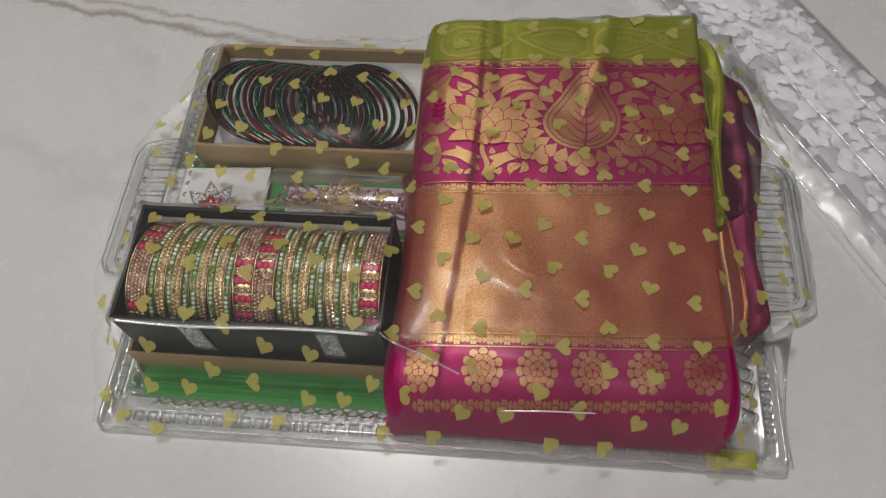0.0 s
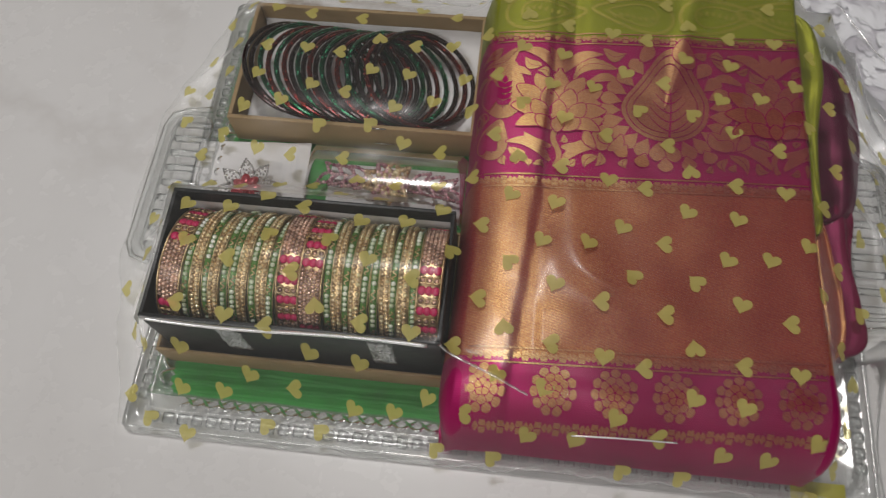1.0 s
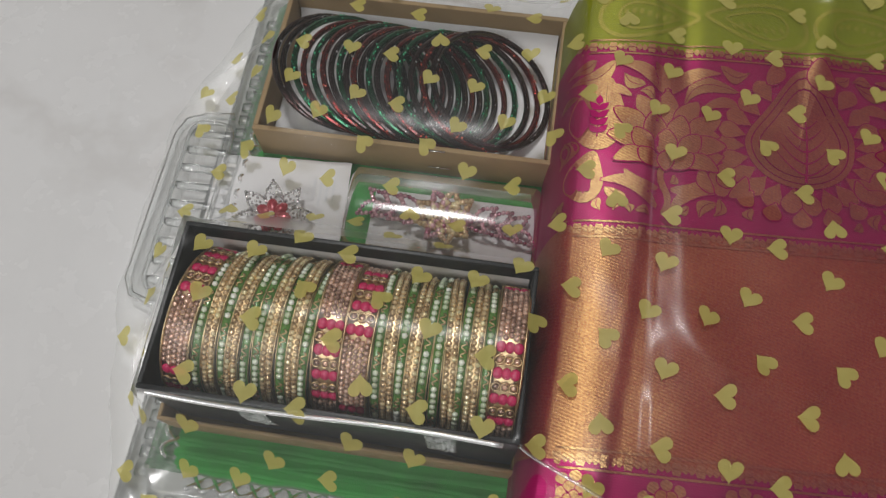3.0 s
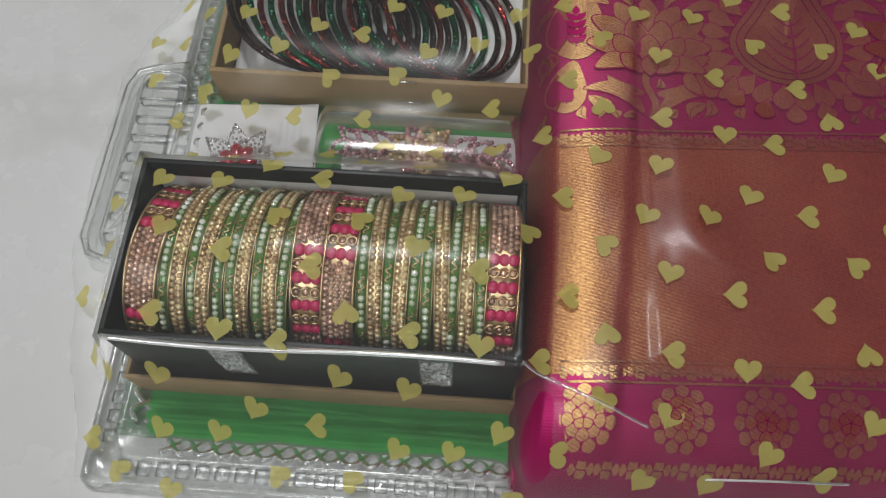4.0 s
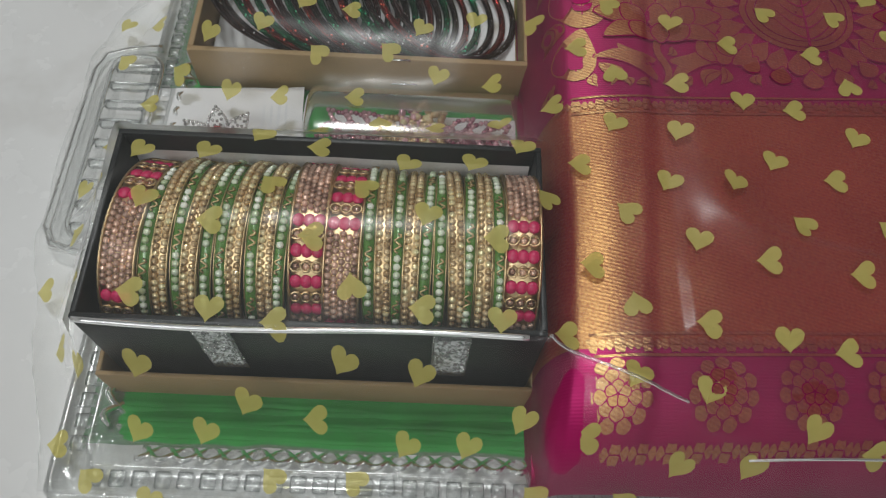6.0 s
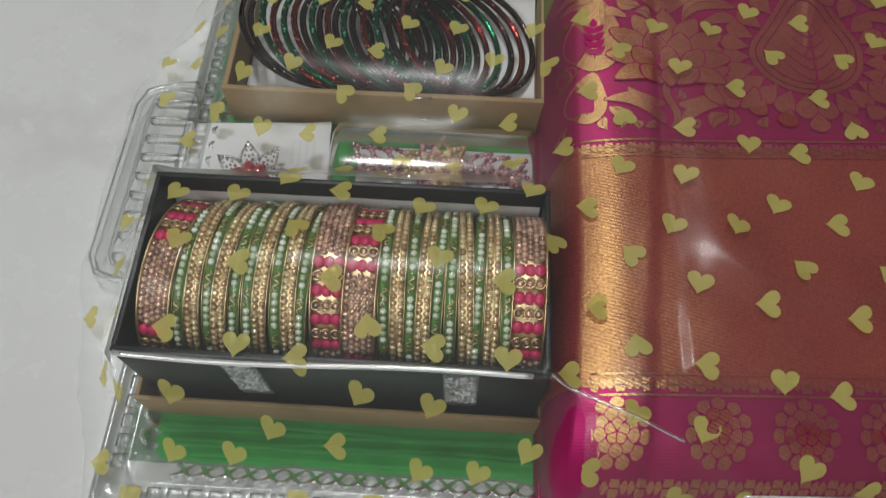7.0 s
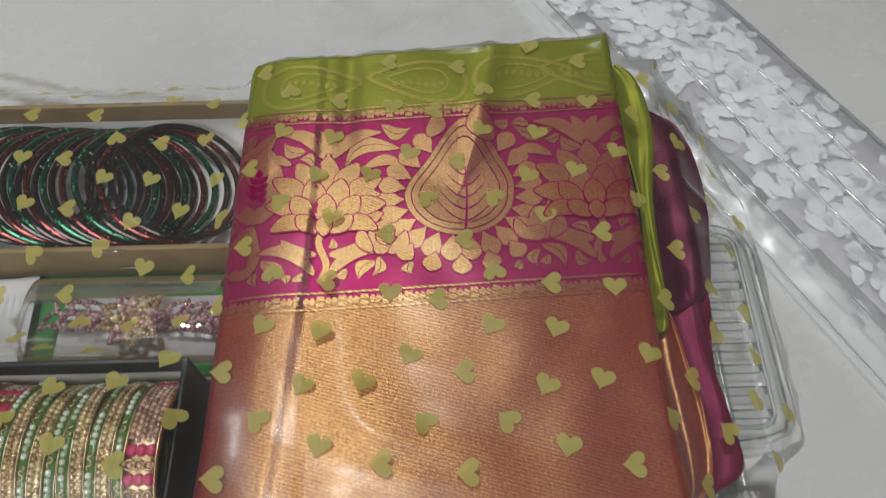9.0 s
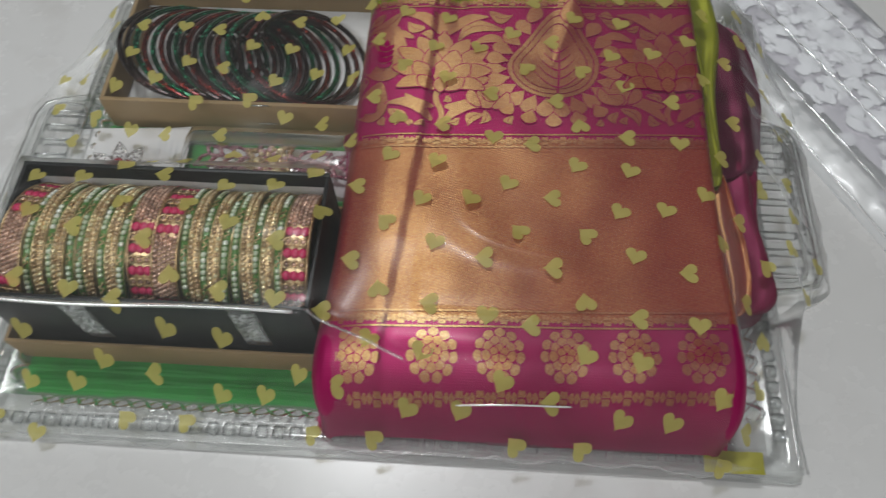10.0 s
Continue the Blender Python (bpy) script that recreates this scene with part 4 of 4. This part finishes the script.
def mango_leaf(x):
    """The large leaf between two plants."""
    m = Motif()
    y = line_y(0.1455, x) + 0.031

    def edge(a, k=1.0):
        r = 0.0245 * k
        tip = 1.0 + 0.95 * max(0.0, math.cos(radians(a - 90))) ** 5
        return (x + 0.004 * max(0.0, math.sin(radians(a))) * k + r * math.cos(radians(a)), y + 0.018 + r * 0.9 * tip * math.sin(radians(a)))

    def ringed(k0, k1, n=44):
        for i in range(n):
            a, b = 360 * i / n, 360 * (i + 1) / n
            m.bm.faces.new([m.vert(*edge(*q)) for q in ((a, k1), (b, k1), (b, k0), (a, k0))])

    ringed(0.90, 1.0)
    ringed(0.75, 0.875)
    ringed(0.02, 0.725)
    # its veins, left open as thin lines of silk
    veins = Motif(0.0007)
    veins.strip([(x + 0.0022 + 0.0012 * math.sin(0.25 * t), y - 0.001 + 0.0034 * t) for t in range(13)], 0.0013)
    for s in (-1, 1):
        for k in range(5):
            foot, run = y + 0.003 + 0.0062 * k, 0.0130 - 0.0018 * k
            veins.strip([(x + 0.0024 + s * run * t / 8, foot + 0.9 * run * (t / 8) ** 1.7) for t in range(9)], 0.0010)
    veins.done("silk_vein", PINK_SILK, "")
    # feathered petals round its foot
    for k in range(20):
        a = 128 + 284 * k / 19
        px, py = edge(a, 1.02)
        m.petal(px, py, 0.0125, 0.0045, a + 8 * math.cos(radians(a)), 0.0, k % 2, 1.6, 0.0004)
    for k in range(11):
        a = 180 + 180 * k / 10
        px, py = edge(a, 1.46)
        m.petal(px, max(py, line_y(0.1475, px) + 0.001), 0.0090, 0.0042, a, 0.0, 2, 1.6, 0.0004)
    m.petal(x + 0.015, y + 0.047, 0.021, 0.0062, 100, 0.12, 2, 0.9)
    m.petal(x - 0.013, y + 0.050, 0.015, 0.0042, 76, -0.12, 2, 0.9)
    m.done("zari_leaf", ZARI_MOTIF, "woven gold mango leaf")


for px, flip in ((0.0225, 1), (0.143, -1)):
    floral_unit(px, flip)
mango_leaf(0.0825)


def foliage():
    """Curling leaves that fill the ground between the plants, swirling round each of them."""
    rng = random.Random(21)
    m = Motif()
    for length, width, tries in ((0.032, 0.0040, 2400), (0.025, 0.0036, 2400), (0.018, 0.0031, 2600), (0.0125, 0.0026, 3500), (0.0085, 0.0020, 5000), (0.0056, 0.0016, 5000)):
        for _ in range(tries):
            x = rng.uniform(SX0, SX1)
            y = line_y(rng.uniform(0.153, 0.237), x)
            hub = min((0.0225, 0.0825, 0.143), key=lambda h: abs(h - x))
            swirl = math.degrees(math.atan2(y - line_y(0.19, x), x - hub)) + (62 if x < hub else -62) + rng.uniform(-30, 30)
            m.spray(x, y, length * rng.uniform(0.85, 1.15), width * rng.uniform(0.85, 1.15), swirl, rng.choice((-0.38, -0.28, 0.28, 0.38)))
    m.done("zari_foliage", ZARI_MOTIF, "woven gold curling leaves")


foliage()


def chain_rows():
    """Narrow woven rows of hourglass links along the borders."""
    for base, n in ((0.1415, 30), (0.240, 30), (0.0425, 30), (0.0105, 30)):
        m = Motif()
        for k in range(n):
            x = -0.0185 + k * 0.0092
            if x > 0.163:
                continue
            y = line_y(base, x) + 0.003
            m.leaf(x, y, 0.0028, 0.0013, 0), m.leaf(x, y, 0.0028, 0.0013, 180)
            m.leaf(x + 0.0046, y + 0.0003, 0.0026, 0.0010, 60), m.leaf(x + 0.0046, y + 0.0003, 0.0026, 0.0010, 120)
            m.leaf(x + 0.0046, y - 0.0003, 0.0026, 0.0010, 240), m.leaf(x + 0.0046, y - 0.0003, 0.0026, 0.0010, 300)
        for dy in (-0.0008, 0.0068) if base > 0.02 else ():
            m.strip([(x, line_y(base, x) + dy) for x in np.linspace(-0.019, 0.163, 40)], 0.0009, 0, False)
        m.done("zari_chain", ZARI_MOTIF, "narrow woven gold chain row")
    for k in range(6):
        x = -0.006 + 0.0295 * k + (0.005 if k else 0.0)
        m = Motif()
        m.flower(x, line_y(0.0295, x), 0.0112)
        m.done("zari_flower", ZARI_MOTIF, "woven gold flower medallion")
    m = Motif(0.00025)
    for x, turn in ((0.012, 1), (0.064, -1), (0.116, 1), (0.150, -1)):
        y = line_y(0.263, x)
        for k, w in ((1.0, 0.0022), (0.62, 0.0014)):
            pts = []
            for t in np.linspace(0.0, math.tau, 46):
                u, v = 0.024 * k * math.cos(t), 0.0115 * k * math.sin(t) * (1.0 - 0.55 * math.cos(t) * turn)
                pts.append((min(max(x + u, SX0 + 0.004), SX1 - 0.004), y + v + 0.10 * u * turn))
            m.strip(pts, w, 0, False)
        for k in range(7):
            m.leaf(x - 0.012 + 0.0038 * k, y - 0.001 + 0.0012 * math.sin(k), 0.0042, 0.0008, 70 * turn, 0.1)
    m.done("olive_motif", OLIVE_MOTIF, "faint olive gold paisley weave")


chain_rows()


def side_folds():
    """The loose ends of the saree that hang out along one side."""
    def wave(y, k):
        return 0.0035 * math.sin(y * 55 + k) + 0.002 * wob(0, y, 30, k)
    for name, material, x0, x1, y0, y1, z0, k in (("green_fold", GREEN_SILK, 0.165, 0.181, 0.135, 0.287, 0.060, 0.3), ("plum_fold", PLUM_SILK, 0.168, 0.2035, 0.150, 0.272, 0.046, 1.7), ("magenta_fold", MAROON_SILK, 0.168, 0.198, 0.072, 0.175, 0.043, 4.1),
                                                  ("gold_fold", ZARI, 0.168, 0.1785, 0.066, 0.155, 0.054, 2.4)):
        bm = bmesh.new()
        rows = []
        for y in np.linspace(y0, y1, 60):
            f = (y - y0) / (y1 - y0)
            close = math.sqrt(max(0.02, 1 - (2 * f - 1) ** 8))
            edge = x0 + (x1 - x0) * (close if name != "green_fold" else close * (0.45 + 0.55 * f)) + wave(y, k) * 0.6
            row = []
            for j in range(15):
                u = j / 14
                x = x0 + (edge - x0) * math.sin(min(u / 0.7, 1) * math.pi / 2)
                z = z0 + 0.004 - 0.012 * u ** 2 if u < 0.7 else z0 - 0.0019 - (u - 0.7) / 0.3 * (z0 - 0.026)
                row.append(bm.verts.new((x + 0.0016 * math.sin(u * 9 + y * 40), y, z + 0.0018 * math.sin(u * 16 + y * 30 + k) + 0.0015 * wob(x, y, 60, k))))
            rows.append(row)
        for r, s in zip(rows, rows[1:]):
            for j in range(14):
                bm.faces.new((r[j], r[j + 1], s[j + 1], s[j]))
        bmesh.ops.transform(bm, matrix=SAREE_BACK, verts=bm.verts[:])
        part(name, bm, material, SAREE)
    # a corner of the olive end that peeps out at the foot
    bm = grid_mesh(np.linspace(0.158, 0.186, 16), np.linspace(-0.0005, 0.010, 8), lambda x, y: 0.0255 + 0.0012 * wob(x, y, 80, 4))
    bmesh.ops.transform(bm, matrix=SAREE_BACK, verts=bm.verts[:])
    part("olive_corner", bm, OLIVE_END, SAREE)


side_folds()

# ---- the cellophane over it all ----
FX = np.linspace(-0.252, 0.252, 253)
FY = np.linspace(-0.012, 0.330, 172)


def film_heights():
    """A taut skin over the contents: everywhere at least as high as what it covers."""
    gx, gy = np.meshgrid(FX, FY)
    floor = np.full(gx.shape, 0.016)

    def raise_to(x0, x1, y0, y1, z):
        inside = (gx >= x0) & (gx <= x1) & (gy >= y0) & (gy <= y1)
        floor[inside] = np.maximum(floor[inside], z)

    raise_to(-0.206, 0.206, -0.001, TRAY_Y, RIM + 0.002)
    raise_to(-0.233, 0.233, 0.096, 0.209, RIM + 0.002)
    raise_to(-0.187, -0.027, 0.046, 0.125, 0.0810)
    over = (gx > -0.18) & (gx < -0.031) & (abs(gy - 0.0855) < 0.03)
    arch = 0.0557 + np.sqrt(np.maximum(0.0, 0.0345 ** 2 - (gy - 0.0855) ** 2)) + 0.0006 * np.sin(gx * 900)
    floor[over] = np.maximum(floor[over], arch[over])
    raise_to(-0.185, -0.024, 0.193, 0.290, 0.0445)
    raise_to(-0.181, -0.026, 0.198, 0.285, 0.0545)
    raise_to(-0.130, -0.028, 0.14, 0.187, 0.043)
    raise_to(0.165, 0.207, 0.075, 0.27, 0.05)
    raise_to(0.165, 0.188, 0.135, 0.288, 0.066)
    for j, y in enumerate(FY):
        for i, x in enumerate(FX):
            if SX0 - 0.001 <= x <= SX1 + 0.001 and SY0 - 0.002 <= y <= back_edge(x):
                floor[j, i] = max(floor[j, i], saree_z(x, max(y, SY0)) + 0.0007)
    z = floor.copy()
    for _ in range(260):
        mean = z.copy()
        mean[1:-1, 1:-1] = (z[:-2, 1:-1] + z[2:, 1:-1] + z[1:-1, :-2] + z[1:-1, 2:]) / 4
        # slack, so that it sags a little between its supports
        z = np.maximum(mean - 0.00001, floor)
    for _ in range(2):
        z[1:-1, 1:-1] = np.maximum(floor[1:-1, 1:-1], (z[:-2, 1:-1] + z[2:, 1:-1] + z[1:-1, :-2] + z[1:-1, 2:] + 2 * z[1:-1, 1:-1]) / 6)
    # eased where it stretches over the upper box
    soft = np.clip((-0.015 - gx) / 0.02, 0, 1) * np.clip((gx + 0.215) / 0.02, 0, 1) * np.clip((gy - 0.180) / 0.012, 0, 1)
    for _ in range(40):
        mean = z.copy()
        mean[1:-1, 1:-1] = (z[:-2, 1:-1] + z[2:, 1:-1] + z[1:-1, :-2] + z[1:-1, 2:]) / 4
        z += soft * (mean - z)
    # creases: few over the taut top, many towards the gathered edge
    for j, y in enumerate(FY):
        for i, x in enumerate(FX):
            rim = max(abs(x) - 0.175, 0.02 - y, y - 0.27, 0.0)
            amount = 0.0003 + 0.0036 * min(1.0, rim / 0.03)
            ridge = 1 - abs(noise.noise((x * 22 + 3 * wob(x, y, 8), y * 34, 1.0)))
            # one long crease from the corner of the black box across the saree
            off = (y - 0.046) + 0.42 * (x + 0.028)
            if -0.03 < x < 0.05:
                z[j, i] += 0.0030 * math.exp(-(off / 0.0030) ** 2)
            # a broad slack fold that curves over the saree
            if 0.02 < x < 0.17 and 0.05 < y < 0.26:
                back = max(0.0105, y - 0.06)
                bow, lean = 0.022 + 1.23e-5 / back ** 2, 2.46e-5 / back ** 3
                gap = (x - bow) / math.sqrt(1 + lean * lean) - 0.008
                z[j, i] += 0.0046 * smooth(0.24, 0.17, y) * smooth(0.13, 0.07, x) * math.exp(-(gap / 0.0115) ** 2)
            if abs(x) > 0.18 or y > 0.285:
                z[j, i] += 0.0022 * max(0.0, noise.noise((x * 40, y * 14, 7.0)) + 0.2)
            z[j, i] += amount * (ridge ** 3 - 0.25) + 0.0006 * max(0.0, wob(x, y, 30, 5))
    return z


FILM_Z = film_heights()


def film_z(x, y):
    i = min(max((x - FX[0]) / (FX[1] - FX[0]), 0), len(FX) - 1.001)
    j = min(max((y - FY[0]) / (FY[1] - FY[0]), 0), len(FY) - 1.001)
    a, b = int(i), int(j)
    u, v = i - a, j - b
    return float((FILM_Z[b, a] * (1 - u) + FILM_Z[b, a + 1] * u) * (1 - v) + (FILM_Z[b + 1, a] * (1 - u) + FILM_Z[b + 1, a + 1] * u) * v)


def film_inside(x, y):
    """The wrapped outline: a rounded field with a ragged edge that bulges at the handles."""
    if y < 0.1:
        wide = 0.2075 + 0.028 * max(0.0, y) / 0.1
    else:
        wide = 0.2355 - 0.046 * smooth(0.205, 0.33, y)
    if x > 0 and y < 0.12:
        # drawn in close to the rim in front of one handle
        wide = 0.2085 + 0.027 * smooth(0.074, 0.100, y)
    wide += 0.003 * wob(0, y, 25, 2)
    low, high = -0.0005 + 0.0012 * wob(x, 0, 30, 6), 0.313 + 0.006 * wob(x, 0, 14, 8)
    corner = max(0.0, abs(x) - 0.19) + max(0.0, y - 0.285)
    return abs(x) <= wide and low <= y <= high and corner < 0.05


# the repeat of the printed hearts: place in the cell, and the way the tip points
CELL = (0.0958, 0.1005)
HEARTS = ((0.098, 0.095, 140), (0.067, 0.095, 135), (0.025, 0.086, 253), (0.049, 0.077, 180), (0.083, 0.073, 180), (0.097, 0.058, 100), (0.025, 0.053, 175), (0.051, 0.050, 265),
          (0.073, 0.046, 185), (0.095, 0.034, 240), (0.024, 0.032, 248), (0.060, 0.021, 243), (0.041, 0.010, 248), (0.018, 0.009, 240), (0.082, 0.0145, 180))


def cellophane():
    top = thing("cellophane_wrap", "clear crinkled cellophane wrap printed with yellow hearts over the tray", "wrapping", (0, 0.15, 0.003))
    shift = Matrix.Translation((0, -0.15, -0.003))
    bm = grid_mesh(FX, FY, lambda x, y: film_z(x, y) if film_inside(x, y) else None)
    bmesh.ops.delete(bm, geom=[v for v in bm.verts if not v.link_faces], context="VERTS")
    bmesh.ops.transform(bm, matrix=shift, verts=bm.verts[:])
    sheet = part("sheet", bm, FILM, top)
    sheet.visible_shadow = False
    # the way along the sheet from its middle, so that the print keeps its size over slopes
    dx, dy = FX[1] - FX[0], FY[1] - FY[0]
    sx = np.sqrt(1 + (np.gradient(FILM_Z, dx, axis=1) * 0.55) ** 2) * dx
    sy = np.sqrt(1 + (np.gradient(FILM_Z, dy, axis=0) * 0.55) ** 2) * dy
    u = np.cumsum(sx, axis=1)
    v = np.cumsum(sy, axis=0)
    ci, cj = int(np.argmin(abs(FX - 0.08))), int(np.argmin(abs(FY - 0.085)))
    u = u - u[:, ci:ci + 1] + FX[ci]
    v = v - v[cj:cj + 1, :] + FY[cj]
    r = 0.0052
    outline = []
    for k in range(22):
        t = math.tau * k / 22
        outline.append((16 * math.sin(t) ** 3 / 16.5, (13 * math.cos(t) - 5 * math.cos(2 * t) - 2 * math.cos(3 * t) - math.cos(4 * t)) / 16.5))
    for a in range(-4, 3):
        for b in range(-1, 4):
            for hx, hy, tip in HEARTS:
                tu, tv = hx + a * CELL[0], hy + b * CELL[1] - 0.001 * a
                miss = (u - tu) ** 2 + (v - tv) ** 2
                j, i = np.unravel_index(int(np.argmin(miss)), miss.shape)
                if miss[j, i] > 0.003 ** 2:
                    continue
                x, y = float(FX[i]), float(FY[j])
                if not film_inside(x * 1.02, y):
                    continue
                turn = radians(tip + 90)
                c, s = math.cos(turn), math.sin(turn)
                kx, ky = dx / sx[j, i], dy / sy[j, i]
                bm = bmesh.new()
                pts = []
                for grow in (1.0, 0.5):
                    pts.append([bm.verts.new((x + kx * r * grow * (px * c - py * s), y + ky * r * grow * (px * s + py * c), 0)) for px, py in outline])
                mid = bm.verts.new((x, y, 0))
                n = len(outline)
                for k in range(n):
                    bm.faces.new((pts[0][k], pts[0][(k + 1) % n], pts[1][(k + 1) % n], pts[1][k]))
                    bm.faces.new((pts[1][k], pts[1][(k + 1) % n], mid))
                for w in bm.verts:
                    w.co.z = film_z(w.co.x, w.co.y) + 0.0002
                bmesh.ops.transform(bm, matrix=shift, verts=bm.verts[:])
                part("heart", bm, PRINT, top)
    # where it turns down and is tucked in under the tray
    for side in (-1, 1):
        bm = bmesh.new()
        rows = []
        for y in np.linspace(0.002, 0.308, 120):
            low, x = 0.15, 0.26
            for _ in range(14):
                mid = (low + x) / 2
                low, x = (mid, x) if film_inside(side * mid, y) else (low, mid)
            z = film_z(side * (x - 0.001), y)
            row = []
            for k in range(7):
                t = k / 6
                inward = 0.0016 * math.sin(math.pi * t) - 0.013 * t * t + 0.0012 * t * wob(x, y, 60, k)
                row.append(bm.verts.new((side * (x - 0.001 + inward), y, z + (FLOOR + 0.0012 - z) * t)))
            rows.append(row)
        for r, q in zip(rows, rows[1:]):
            for j in range(6):
                bm.faces.new((r[j], r[j + 1], q[j + 1], q[j]))
        bmesh.ops.transform(bm, matrix=shift, verts=bm.verts[:])
        skirt = part("tucked_edge", bm, TUCK, top, "crinkled edge of the sheet tucked under the tray")
        skirt.visible_shadow = False
    # the same along the front, where it is gathered in loose pleats
    bm = bmesh.new()
    rows = []
    for x in np.linspace(-0.198, 0.204, 220):
        y = 0.0022
        z = film_z(x, y)
        row = []
        for k in range(8):
            t = k / 7
            pleat = 0.0030 * wob(x, 0.02 * t, 48, 2) + 0.0014 * wob(x, 0.02 * t, 130, 9)
            row.append(bm.verts.new((x + 0.002 * wob(x, t, 30, 4), y - 0.0035 * math.sin(math.pi * t) + pleat * math.sin(math.pi * t), z + (FLOOR + 0.0015 - z) * t)))
        rows.append(row)
    for r, q in zip(rows, rows[1:]):
        for j in range(7):
            bm.faces.new((r[j], r[j + 1], q[j + 1], q[j]))
    bmesh.ops.transform(bm, matrix=shift, verts=bm.verts[:])
    pleats = part("gathered_front", bm, TUCK, top, "loosely pleated front of the sheet")
    pleats.visible_shadow = False
    # a pinched crease that runs on from the rolled edge, out over the saree
    pts = [(-0.029 + 0.045 * t, 0.0465 - 0.0190 * t ** 0.95, film_z(-0.029 + 0.045 * t, 0.0465 - 0.0190 * t ** 0.95) + 0.0004 - 0.15) for t in np.linspace(0, 1, 40)]
    bm = tube(bmesh.new(), [(x, y - 0.15, z + 0.147) for x, y, z in pts], 0.0006, 6)
    crease = part("crease", bm, CREASE, top, "bright pinched crease")
    crease.visible_shadow = False


cellophane()


def glint_line():
    # A white line stands in for the glint on a fold of film.
    pts = [(x, 0.0136 + 0.0016 * (x - 0.04) / 0.05, saree_z(x, 0.0136 + 0.0016 * (x - 0.04) / 0.05) + 0.0024) for x in np.linspace(0.040, 0.091, 24)]
    c = Vector(pts[0])
    ob = part("fold_glint", tube(bmesh.new(), [Vector(p) - c for p in pts], 0.00055, 6), EDGE_PLASTIC)
    ob.matrix_world = Matrix.Translation(c)
    tagged(ob, "thin straight white line for a film fold glint on the saree front", "thread")


glint_line()


# ---- the other packet on the floor ----
def petal_packet():
    """A long clear sleeve printed with white petals, lying beside the tray."""
    place, heading = Vector((0.258, 0.289, FLOOR + 0.0005)), -60.0
    top = thing("petal_packet", "clear plastic sleeve printed with white petals lying on the floor", "packet", place)
    top.rotation_euler.z = radians(heading)
    length, low, high = 0.66, -0.068, 0.046

    def height(x, y):
        f = (2 * y - low - high) / (high - low)
        return 0.0035 + 0.012 * math.sqrt(max(0.0, 1 - f * f)) + 0.0035 * max(0.0, noise.noise((x * 5, y * 60, 2.0))) + 0.001 * wob(x, y, 90)

    sheet = part("sleeve", grid_mesh(np.linspace(-length / 2, length / 2, 160), np.linspace(low, high, 50), height), SLEEVE, top)
    sheet.visible_shadow = False
    rng = random.Random(12)
    part("backing", grid_mesh(np.linspace(-length / 2 + 0.01, length / 2 - 0.01, 120), np.linspace(-0.040, 0.042, 30), lambda x, y: max(0.0004, height(x, y) - 0.0034)), PETAL_GREY, top, "pale grey printed ground")
    bm = bmesh.new()
    for _ in range(1400):
        x, y = rng.uniform(-length / 2 + 0.01, length / 2 - 0.01), rng.triangular(-0.050, 0.041, 0.004)
        size, a = rng.uniform(0.0032, 0.0072), rng.uniform(0, math.tau)
        lift = rng.uniform(0.0003, 0.0016)
        tx, ty = rng.uniform(-0.09, 0.09), rng.uniform(-0.09, 0.09)
        vs = []
        for k in range(12):
            t = math.tau * k / 12
            u, v = size * math.cos(t) * (1 - 0.18 * max(0.0, math.cos(t)) ** 8), size * 0.75 * math.sin(t) * (1 + 0.35 * math.cos(t))
            px, py = x + u * math.cos(a) - v * math.sin(a), y + u * math.sin(a) + v * math.cos(a)
            vs.append(bm.verts.new((px, py, height(x, y) - 0.0032 + lift + tx * u + ty * v)))
        bm.faces.new(vs)
    # long white pleats stand in for glints on the sleeve; its dark welded edge
    for y, start, stop, wide in ((-0.062, -0.10, 0.26, 0.0007), (-0.054, -0.30, -0.02, 0.0005), (-0.047, 0.02, 0.30, 0.0006), (-0.020, -0.06, 0.12, 0.0006), (-0.006, 0.05, 0.22, 0.0008), (0.014, -0.02, 0.09, 0.0005)):
        pts = [(x, y + 0.0022 * wob(x, y, 9, 3) - 0.010 * (x - start), height(x, y - 0.010 * (x - start)) + 0.0002) for x in np.linspace(start, stop, 50)]
        part("pleat", tube(bmesh.new(), pts, wide, 5), STREAK, top, "white pleat for a long glint on the clear sleeve")
    part("welded_edge", tube(bmesh.new(), [(x, high - 0.001 + 0.001 * wob(x, 0, 14, 5), 0.0030) for x in np.linspace(-length / 2, length / 2, 120)], 0.0012, 6), WELD, top, "thin grey welded edge")
    tagged(part("petal_print", bm, PETAL_WHITE, top, smooth=False), kind="stuff")


petal_packet()
